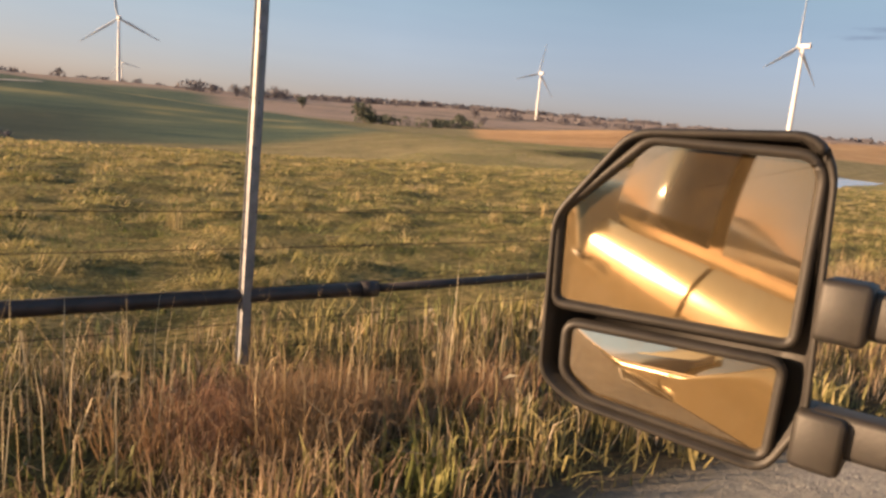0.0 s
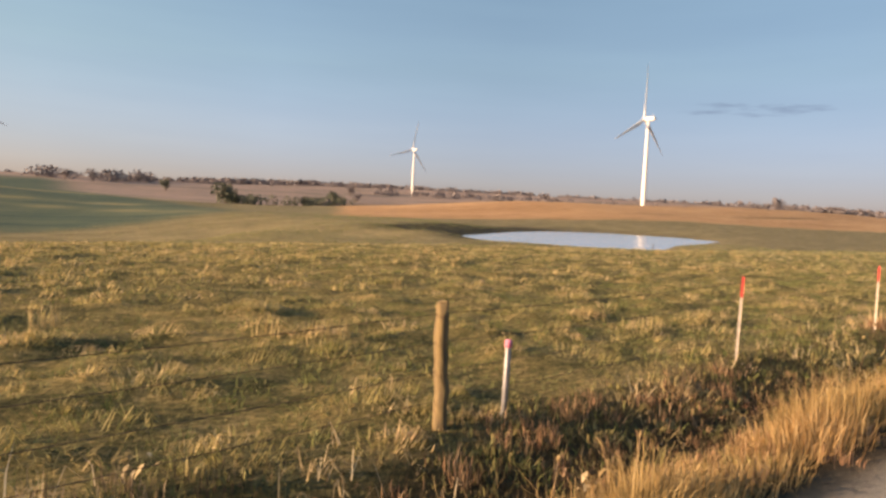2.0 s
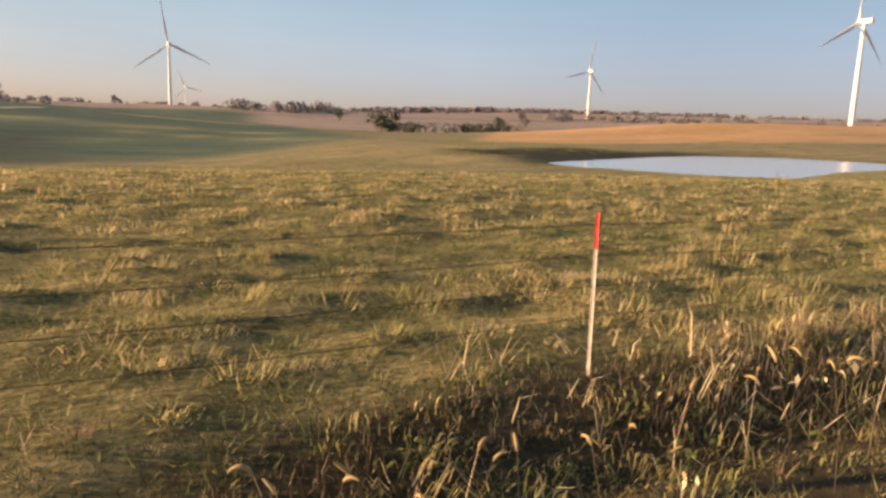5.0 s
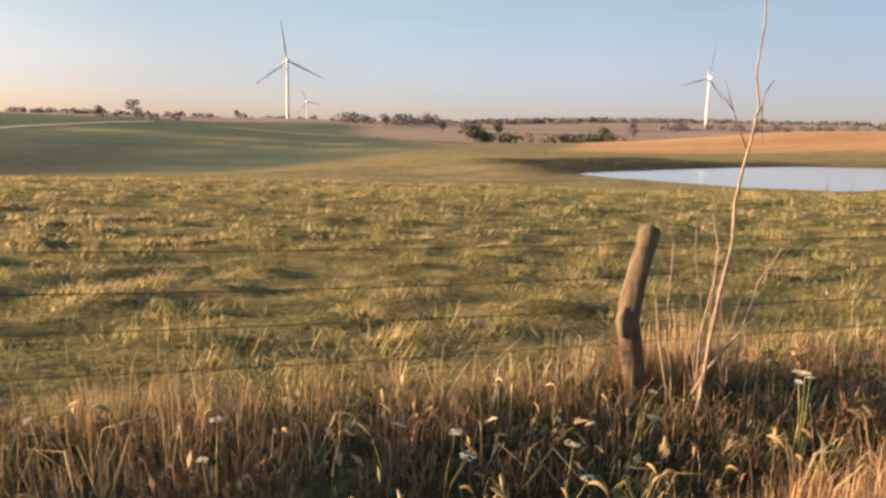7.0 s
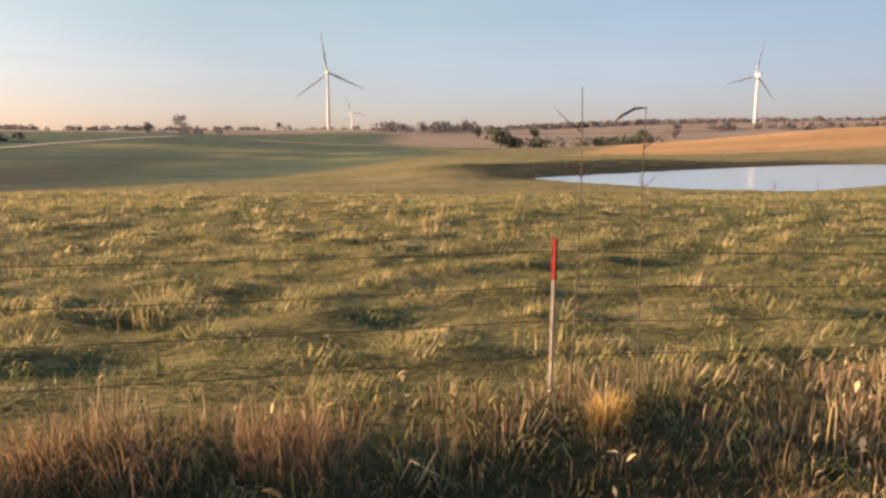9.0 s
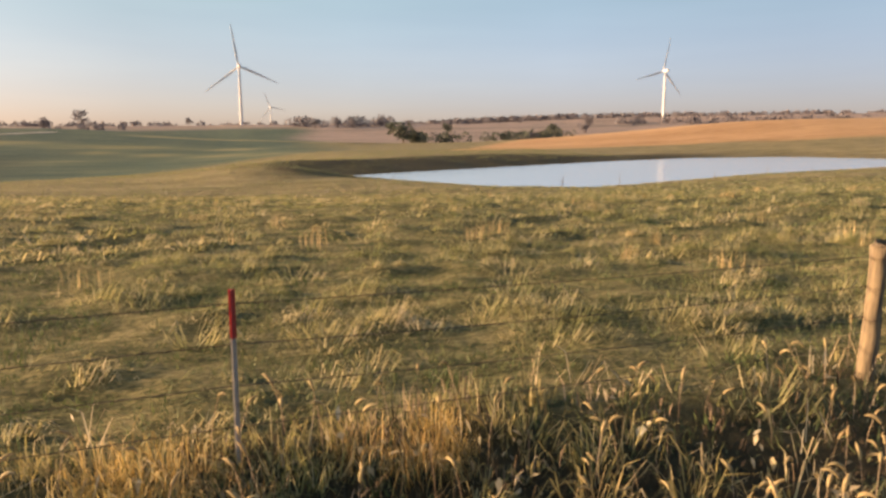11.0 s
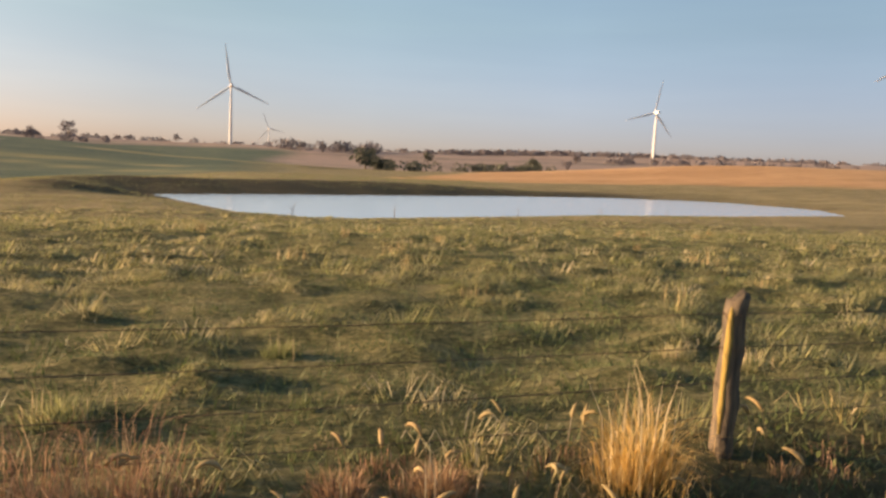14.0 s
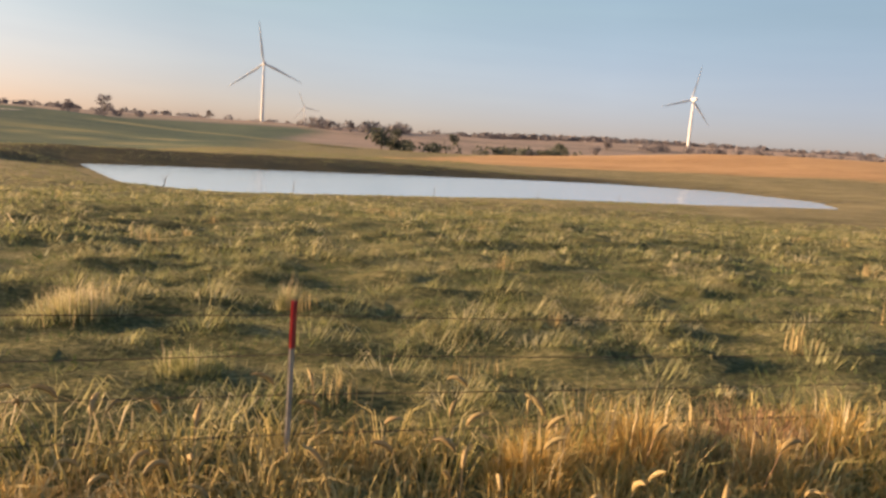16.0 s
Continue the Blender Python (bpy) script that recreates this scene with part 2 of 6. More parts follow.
M_GOLD = grass_mat("golden_dry_grass", [(0.0, (0.42, 0.25, 0.09)), (0.5, (0.68, 0.46, 0.20)), (1.0, (0.85, 0.68, 0.40))], (0.50, 0.36, 0.11), 0.9, 0.5, 0.42)
M_REDPAINT = surface("red_paint", (0.30, 0.028, 0.03), (0.44, 0.06, 0.05), 14, 0.75)
M_WHITEPOST = surface("weathered_white_paint", (0.26, 0.24, 0.22), (0.46, 0.425, 0.385), 12, 0.7)
M_GREYPOST = surface("galvanised_steel", (0.16, 0.17, 0.19), (0.27, 0.28, 0.31), 10, 0.5, 0.4)
M_WOOD = surface("weathered_post_wood", (0.06, 0.048, 0.036), (0.25, 0.19, 0.12), 5, 0.88, stretch=(6, 6, 0.7), bump_d=0.02)
M_LICHEN = surface("lichened_post_wood", (0.075, 0.058, 0.038), (0.21, 0.155, 0.075), 5, 0.9, stretch=(5, 5, 0.8), bump_d=0.02)
M_DARKWOOD = surface("dark_weathered_wood", (0.035, 0.03, 0.026), (0.16, 0.125, 0.085), 5, 0.9, stretch=(6, 6, 0.7), bump_d=0.02)
# yellow of a sunlit post edge, painted as its own material
M_LIT_EDGE = surface("sunlit_edge_yellow", (0.16, 0.115, 0.035), (0.33, 0.245, 0.07), 9, 0.95, stretch=(4, 4, 1), bump_d=0.01)
M_WIRE = surface("rusty_wire", (0.05, 0.035, 0.03), (0.14, 0.09, 0.06), 30, 0.6, 0.6)
M_PIPE = surface("black_pipe_paint", (0.02, 0.018, 0.02), (0.05, 0.04, 0.045), 6, 0.5)
M_TURBINE = surface("turbine_white", (0.58, 0.60, 0.62), (0.66, 0.67, 0.69), 0.05, 0.85, fine=0.05)
M_BARK = surface("bark", (0.06, 0.045, 0.035), (0.14, 0.11, 0.08), 3, 0.9, stretch=(4, 4, 0.6))
M_SAPLING = surface("grey_sapling_bark", (0.13, 0.105, 0.09), (0.30, 0.24, 0.195), 8, 0.85)
M_TWIG = surface("bare_twig", (0.045, 0.036, 0.032), (0.115, 0.09, 0.075), 8, 0.85)
# far foliage is paled and cooled so distance haze sits in its colour
M_HAZED_LEAF = grass_mat("hazed_autumn_foliage", [(0.0, (0.11, 0.11, 0.13)), (0.6, (0.15, 0.145, 0.17)), (1.0, (0.20, 0.185, 0.20))], (0.16, 0.15, 0.17), 0.01, 0.5, 0.15)
M_HAZED_GREEN = grass_mat("hazed_green_foliage", [(0.0, (0.045, 0.058, 0.05)), (0.7, (0.075, 0.092, 0.07)), (1.0, (0.12, 0.125, 0.09))], (0.07, 0.085, 0.07), 0.02, 0.5, 0.15)


# ================= the lie of the land =================
POND_Z = -3.0
POND = np.array([(110.5, 106), (116.5, 88), (121.5, 73.5), (130, 68), (147, 75.5), (169, 86), (205, 97), (246, 112), (268, 140), (268, 176), (232, 178), (190, 157), (155, 136), (125, 117)], float)


def step(a, b, v):
    u = np.clip((v - a) / (b - a), 0, 1)
    return u * u * (3 - 2 * u)


def pond_distance(x, y):
    """Metres from the pond's shore, negative on the water."""
    d, inside = np.full(x.shape, 1e9), np.zeros(x.shape, bool)
    for (x0, y0), (x1, y1) in zip(POND, np.roll(POND, -1, 0)):
        ex, ey = x1 - x0, y1 - y0
        t = np.clip(((x - x0) * ex + (y - y0) * ey) / (ex * ex + ey * ey), 0, 1)
        d = np.minimum(d, np.hypot(x - x0 - t * ex, y - y0 - t * ey))
        cross = (y0 > y) != (y1 > y)
        inside ^= cross & (x < ex * (y - y0) / (ey if ey else 1e-9) + x0)
    return np.where(inside, -d, d) + 1.5 * np.sin(x * 0.21 + 1) * np.cos(y * 0.27) * np.minimum(1, d / 6)


def wave(x, y, k, seed):
    r = np.random.RandomState(seed)
    s = np.zeros(np.shape(x))
    for _ in range(5):
        a, b, c = r.uniform(-1, 1), r.uniform(-1, 1), r.uniform(0, 6.28)
        s = s + np.sin(k * (a * x + b * y) + c)
    return s / 2.5


def lumps(x, y, seed):
    """Smooth random bumps between 0 and 1, one to a unit square."""
    xi, yi = np.floor(x), np.floor(y)
    u, v = x - xi, y - yi
    u, v = u * u * (3 - 2 * u), v * v * (3 - 2 * v)

    def h(a, b):
        q = np.sin(a * 127.1 + b * 311.7 + seed * 74.7) * 43758.5453
        return q - np.floor(q)

    return (h(xi, yi) * (1 - u) + h(xi + 1, yi) * u) * (1 - v) + (h(xi, yi + 1) * (1 - u) + h(xi + 1, yi + 1) * u) * v


def turf(x, y):
    """Hummocks of the grazed turf, 0 in the hollows."""
    a = lumps(x / 0.80 + 0.3 * y, y / 0.62, 1)
    return 0.85 * a * a + 0.30 * lumps(x / 0.45, y / 0.36, 2) + 0.14 * lumps(x / 2.6, y / 1.9, 3)


def land(x, y):
    x, y = np.asarray(x, float), np.asarray(y, float)
    near = np.interp(y, [-400, -9, -7.5, 1.2, 2.4, 3.2, 3.8, 4.5, 12, 25, 40, 55, 70, 85, 110, 150, 280, 360, 430, 600], [1.0, -0.1, 0.15, 0.15, 0.02, -0.26, -0.14, 0.0, -0.1, -0.2, -0.7, -1.5, -2.25, -2.6, -2.75, -2.6, -2.3, -1.5, -0.6, 1.0])
    bowl = np.interp(y, [4.5, 12, 24, 39, 53, 66, 90, 110, 150], [0.0, -0.15, -0.35, -1.4, -2.5, -2.95, -3.0, -2.8, -2.4])
    k = step(60, 108, x) * step(4.5, 12, y) * (1 - step(110, 150, y))
    near = near * (1 - k) + bowl * k
    west = 1 - step(10, 95, x)
    edge = 60 + 56 * (1 - west)
    valley = -6.2 * step(edge - 8, edge + 50, y) * (1 - step(48, 138, x)) * (1 - step(170, 330, y))
    green = 11.5 * np.exp(-(np.maximum(0, np.abs(x + 70) - 60) / 135) ** 2 - ((y - 470) / 170) ** 2)
    corn = (15 + 5 * step(300, 700, x)) * np.exp(-(np.maximum(0, np.abs(x - 680) - 240) / 150) ** 2 - ((y - 340) / 125) ** 2)
    far = 27 * step(480, 1050, y + 0.2 * (x - 200)) + 4 * wave(x, y, 0.006, 3) * step(450, 900, y) + 8 * step(500, 1000, x) + 16 * step(200, 900, x) * step(900, 1500, np.hypot(x, y))
    left = 8 * step(150, 600, -x) * step(60, 500, y)
    bank = 0.9 * step(20, 45, pond_distance(x, y)) * step(110, 160, y) * step(90, 130, x)
    h = near + valley + green + corn + far + left + bank
    d = pond_distance(x, y)
    shore = POND_Z + np.where(d < 0, np.maximum(-1.2, 0.12 * d), 0.055 * d)
    k = step(0, 28, d)
    near_pond = (np.abs(d) < 60) | (d < 0)
    far_k = step(18, 60, d)
    h = np.where(near_pond, np.where(d < 0, shore, shore * (1 - k) + (np.maximum(h, POND_Z + 0.3) * (1 - far_k) + h * far_k) * k), h)
    back = step(-4, 6, y - 0.25 * (x - 105) - 92) * (1 - step(150, 225, x)) * step(80, 104, x)
    h = h + np.where(d > 0, 1.5 * step(0, 15, d) * (1 - step(24, 60, d)) * back, 0)
    h = h + 0.2 * np.exp(-((y - 3.25) / 0.5) ** 2) * (1 - step(8, 16, x))
    h = h + (0.20 + 0.04 * step(95, 120, x)) * (turf(x, y) - 0.5) * (0.35 * step(2.4, 3.4, y) + 0.65 * step(4.6, 6.5, y)) * (1 - step(62, 85, y)) * step(0.5, 4, d) + 0.10 * wave(x, y, 0.5, 6) * step(6, 20, y) * step(2, 25, d)
    return h


def ground_z(x, y):
    return float(land(np.array([x]), np.array([y]))[0])


# ================= ground, road and pond =================
def axis(fine0, fine1, fine, far0, far1, grow):
    a = list(np.arange(fine0, fine1 + 1e-6, fine))
    s, v = fine, a[-1]
    while v < far1:
        s *= grow
        v += s
        a.append(v)
    s, v, low = fine, a[0], []
    while v > far0:
        s *= grow
        v -= s
        low.append(v)
    return np.array(low[::-1] + a)


def sheet(name, xs, ys, zs, materials):
    nx, ny = len(xs), len(ys)
    gx, gy = np.meshgrid(xs, ys)
    co = np.stack([gx, gy, zs], -1).reshape(-1, 3)
    i = np.arange(nx * ny).reshape(ny, nx)
    quads = np.stack([i[:-1, :-1], i[:-1, 1:], i[1:, 1:], i[1:, :-1]], -1).reshape(-1, 4)
    me = bpy.data.meshes.new(name)
    me.vertices.add(len(co))
    me.vertices.foreach_set("co", co.ravel())
    me.loops.add(quads.size)
    me.loops.foreach_set("vertex_index", quads.ravel())
    me.polygons.add(len(quads))
    me.polygons.foreach_set("loop_start", np.arange(0, quads.size, 4))
    me.polygons.foreach_set("use_smooth", np.ones(len(quads), bool))
    me.update(calc_edges=True)
    for mt in materials:
        me.materials.append(mt)
    return new(name, me), gx, gy


def mask(me, name, values):
    a = me.attributes.new(name, "FLOAT", "POINT")
    a.data.foreach_set("value", np.ascontiguousarray(values, dtype=np.float32).ravel())


def ground_material():
    m, nt, p = node_mat("field_ground")

    def attr(n):
        a = nt.nodes.new("ShaderNodeAttribute")
        a.attribute_name = n
        return a.outputs["Fac"]

    def field(stops, scale, fine_scale, stretch=(1, 1, 1)):
        n1, n2 = noise_tex(nt, scale, 5, 0.65, stretch), noise_tex(nt, fine_scale, 4, 0.7, stretch)
        r = ramp(nt, stops)
        f = nt.nodes.new("ShaderNodeMath")
        f.operation = "MULTIPLY_ADD"
        f.inputs[1].default_value = 0.5
        nt.links.new(n1.outputs[0], f.inputs[0])
        h = nt.nodes.new("ShaderNodeMath")
        h.operation = "MULTIPLY"
        h.inputs[1].default_value = 0.5
        nt.links.new(n2.outputs[0], h.inputs[0])
        nt.links.new(h.outputs[0], f.inputs[2])
        nt.links.new(f.outputs[0], r.inputs[0])
        return r.outputs[0]

    # ground under the blades is coloured dark so its gaps read as shaded
    pasture = drift(nt, field([(0.40, (0.06, 0.065, 0.03)), (0.47, (0.12, 0.12, 0.056)), (0.53, (0.21, 0.19, 0.088)), (0.62, (0.38, 0.32, 0.165))], 1.1, 13, (0.7, 1.2, 1)))
    meadow = field([(0.36, (0.10, 0.095, 0.05)), (0.45, (0.17, 0.15, 0.085)), (0.55, (0.25, 0.215, 0.125)), (0.66, (0.34, 0.29, 0.175))], 0.2, 1.5, (0.4, 1.4, 1))
    # hill green leans to blue-grey, holding distance haze in its colour
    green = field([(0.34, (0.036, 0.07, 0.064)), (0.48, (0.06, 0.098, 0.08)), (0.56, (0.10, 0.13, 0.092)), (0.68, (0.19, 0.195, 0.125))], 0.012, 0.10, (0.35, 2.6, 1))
    corn = field([(0.36, (0.30, 0.175, 0.095)), (0.48, (0.43, 0.265, 0.145)), (0.66, (0.56, 0.37, 0.21))], 0.01, 0.15, (0.5, 2.5, 1))
    # mud of the pond bank, its colour deepened to paint the bank's shade
    mud = field([(0.3, (0.028, 0.026, 0.02)), (0.5, (0.055, 0.05, 0.034)), (0.68, (0.11, 0.092, 0.055))], 0.05, 0.5, (0.4, 1.5, 1))
    # far fields are mixed towards pale mauve to paint the distance haze
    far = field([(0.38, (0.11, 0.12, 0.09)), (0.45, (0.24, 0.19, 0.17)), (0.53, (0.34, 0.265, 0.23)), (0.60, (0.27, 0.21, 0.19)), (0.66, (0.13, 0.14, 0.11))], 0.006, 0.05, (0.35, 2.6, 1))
    # roadside soil, darkened to hold the shade between the grass stalks
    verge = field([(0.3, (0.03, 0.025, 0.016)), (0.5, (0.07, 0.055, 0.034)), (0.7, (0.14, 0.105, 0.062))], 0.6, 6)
    terrace = field([(0.36, (0.15, 0.16, 0.085)), (0.52, (0.26, 0.24, 0.13)), (0.66, (0.36, 0.32, 0.18))], 0.02, 0.3, (0.4, 2.0, 1))
    # dark blue-green band painting the shade on the hill's foot
    foot_shade = field([(0.36, (0.022, 0.036, 0.036)), (0.52, (0.036, 0.055, 0.05)), (0.66, (0.08, 0.085, 0.06))], 0.02, 0.3, (0.4, 2.0, 1))
    road = field([(0.3, (0.24, 0.23, 0.22)), (0.5, (0.36, 0.35, 0.33)), (0.7, (0.50, 0.48, 0.45))], 1.5, 40)
    c = pasture
    for layer, n in ((meadow, "meadow"), (far, "far"), (green, "green"), (terrace, "terrace"), (foot_shade, "foot_shade"), (corn, "corn"), (mud, "mud"), (verge, "verge"), (road, "road")):
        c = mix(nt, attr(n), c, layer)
    nt.links.new(c, p.inputs["Base Color"])
    p.inputs["Roughness"].default_value = 0.9
    p.inputs["Specular IOR Level"].default_value = 0.1
    n = noise_tex(nt, 5.0, 6, 0.8)
    bump(nt, p, n.outputs[0], 1.0, 0.16)
    return m


gx = axis(-4, 164, 0.36, -3500, 4200, 1.075)
gy = np.concatenate([axis(-10, 4.5, 0.25, -1500, 4.5, 1.25)[:-1], axis(4.5, 20, 0.27, 4.5, 4300, 1.045)])
gxx, gyy = np.meshgrid(gx, gy)
ground, gxx, gyy = sheet("ground", gx, gy, land(gxx, gyy), [ground_material()])
pd = pond_distance(gxx, gyy)
wob = wave(gxx, gyy, 0.02, 14)
mask(ground.data, "meadow", step(42, 72, gyy + 4 * wave(gxx, gyy, 0.15, 11)))
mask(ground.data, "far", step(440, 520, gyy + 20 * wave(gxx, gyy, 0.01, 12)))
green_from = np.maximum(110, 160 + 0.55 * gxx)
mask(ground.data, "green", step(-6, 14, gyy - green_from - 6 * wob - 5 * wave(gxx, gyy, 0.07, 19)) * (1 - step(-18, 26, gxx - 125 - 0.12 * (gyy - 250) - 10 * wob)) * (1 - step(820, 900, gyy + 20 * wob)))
strip = np.maximum(np.exp(-((gyy - 388 - 6 * wob) / 7) ** 2) * step(40, 70, gxx) * (1 - step(150, 190, gxx)), np.exp(-((gyy - 318 + 0.27 * gxx - 4 * wob) / 5) ** 2) * step(-40, 0, gxx) * (1 - step(95, 125, gxx)))
strip = np.maximum(strip, 0.7 * np.exp(-((gyy - 306 + 0.55 * gxx - 3 * wob) / 5) ** 2) * step(30, 55, gxx) * (1 - step(100, 130, gxx)))
mask(ground.data, "terrace", np.minimum(1, 1.1 * strip))
# mask of the shade painted along the foot of the green hill
mask(ground.data, "foot_shade", 0.9 * step(-2, 14, gyy - green_from - 6 * wob) * (1 - step(70, 115, gyy - green_from - 8 * wave(gxx, gyy, 0.03, 23))) * (1 - step(5, 50, gxx)))
mask(ground.data, "corn", step(236, 243, gyy + 0.15 * np.maximum(0, gxx - 300) + 2 * wob) * (1 - step(560, 640, gyy)) * step(0, 8, gxx - 190 - 0.65 * (gyy - 270) + 3 * wob))
waterway = 0.75 * np.exp(-((gyy - 250 - 0.02 * (gxx - 420) - 2 * wob) / 3.0) ** 2) * step(395, 440, gxx) * (1 - step(760, 900, gxx)) * (0.35 + 0.65 * step(-0.3, 0.4, wave(gxx, gyy, 0.05, 27)))
mask(ground.data, "mud", waterway + step(-3, 2, gyy - 0.25 * (gxx - 105) - 92) * (1 - step(12, 22, pd + 3 * wave(gxx, gyy, 0.07, 16))) * step(85, 105, gxx) * (1 - 0.75 * step(225, 262, gxx)) * (1 - step(300, 360, gxx)))
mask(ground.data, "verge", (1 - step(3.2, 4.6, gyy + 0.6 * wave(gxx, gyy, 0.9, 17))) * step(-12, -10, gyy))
mask(ground.data, "road", (1 - step(1.5, 2.0, gyy + 0.15 * wave(gxx, gyy, 0.8, 18))) * step(-8.2, -7.6, gyy))
tagged(ground, "rolling grazed pasture, green hill and tan stubble fields", "ground", kind="structure")


def water_material():
    m, nt, p = node_mat("pond_water")
    p.inputs["Base Color"].default_value = (0.99, 0.99, 0.99, 1)
    p.inputs["Roughness"].default_value = 0.2
    p.inputs["IOR"].default_value = 1.33
    p.inputs["Metallic"].default_value = 0.95
    n = noise_tex(nt, 1.2, 3, 0.6, (0.6, 1.5, 1))
    bump(nt, p, n.outputs[0], 0.25, 0.03)
    return m


def pond():
    bm = bmesh.new()
    c = POND.mean(0)
    vs = [bm.verts.new((*(c + (q - c) * 1.12), POND_Z)) for q in POND]
    bm.faces.new(vs)
    bmesh.ops.recalc_face_normals(bm, faces=bm.faces)
    me = bpy.data.meshes.new("water")
    bm.to_mesh(me)
    bm.free()
    me.materials.append(water_material())
    return tagged(new("water", me), "still farm pond mirroring the pale evening sky", "pond", kind="structure")


pond()


# ================= helpers for things =================
def part(name, bm, material, parent=None, label="", smooth=True):
    me = bpy.data.meshes.new(name)
    bm.to_mesh(me)
    bm.free()
    if smooth:
        me.polygons.foreach_set("use_smooth", np.ones(len(me.polygons), bool))
    me.materials.append(material)
    ob = new(name, me)
    if parent is not None:
        ob.parent = parent
    if label:
        ob["label"] = label
    return ob


def rings(bm, sections, sides=10, close=True, jitter=0.0, seed=0):
    """A tube through sections (centre, radius or (rx, ry), frame): rings in the plane across the way they run."""
    r = random.Random(seed)
    prev = None
    n = len(sections)
    for i, (c, rad) in enumerate(sections):
        c = Vector(c)
        a = Vector(sections[max(i - 1, 0)][0])
        b = Vector(sections[min(i + 1, n - 1)][0])
        w = (b - a).normalized()
        u = w.orthogonal().normalized() if abs(w.z) < 0.9 else Vector((1, 0, 0))
        u = (u - w * u.dot(w)).normalized()
        v = w.cross(u)
        rx, ry = rad if isinstance(rad, tuple) else (rad, rad)
        ring = []
        for k in range(sides):
            an = 2 * math.pi * k / sides
            j = 1 + r.uniform(-jitter, jitter)
            ring.append(bm.verts.new(c + u * (math.cos(an) * rx * j) + v * (math.sin(an) * ry * j)))
        if prev:
            for k in range(sides):
                bm.faces.new((prev[k], prev[(k + 1) % sides], ring[(k + 1) % sides], ring[k]))
        elif close:
            bm.faces.new(ring[::-1])
        prev = ring
    if close:
        bm.faces.new(prev)
    return bm


def box(bm, c, s, m=None, bev=0.0):
    geo = bmesh.ops.create_cube(bm, size=1, matrix=(m or Matrix()) @ Matrix.Translation(c) @ Matrix.Diagonal((*s, 1)))
    if bev:
        es = list({e for v in geo["verts"] for e in v.link_edges})
        bmesh.ops.bevel(bm, geom=es, offset=bev, segments=2, affect="EDGES", profile=0.5)
    return bm


def empty(name, at, label, category, group="", kind="", rz=0.0, rx=0.0, ry=0.0):
    e = new(name)
    e.empty_display_size = 0.2
    e.matrix_basis = pose(*at, rx, ry, rz)
    return tagged(e, label, category, group, kind)


# ================= the fence =================


def t_post_thing():
    """A steel T-post, 1.3 m out of the ground, its top end painted red."""
    e = empty("fence_post", (0, 0, 0), "slim steel T-post with a red painted top and pale lower shaft", "fence post", "fence posts")

    def tee(bm, z0, z1, g=1.0):
        prof = [(-0.018, 0.004), (0.018, 0.004), (0.018, -0.002), (0.003, -0.004), (0.003, -0.030), (-0.003, -0.030), (-0.003, -0.004), (-0.018, -0.002)]
        lo = [bm.verts.new((x * g, y * g, z0)) for x, y in prof]
        hi = [bm.verts.new((x * g, y * g, z1)) for x, y in prof]
        for k in range(8):
            bm.faces.new((lo[k], lo[(k + 1) % 8], hi[(k + 1) % 8], hi[k]))
        bm.faces.new(hi)
        bm.faces.new(lo[::-1])

    bm = bmesh.new()
    tee(bm, -0.4, 0.97)
    for k in range(14):
        box(bm, (0, 0.008, 0.06 + k * 0.065), (0.012, 0.010, 0.014))
    part("shaft", bm, M_WHITEPOST, e, "pale weathered steel shaft", False)
    bm = bmesh.new()
    tee(bm, 0.97, 1.28, 1.12)
    for k in range(4):
        box(bm, (0, 0.009, 1.02 + k * 0.065), (0.012, 0.010, 0.014))
    part("red_tip", bm, M_REDPAINT, e, "red painted top end", False)
    return e


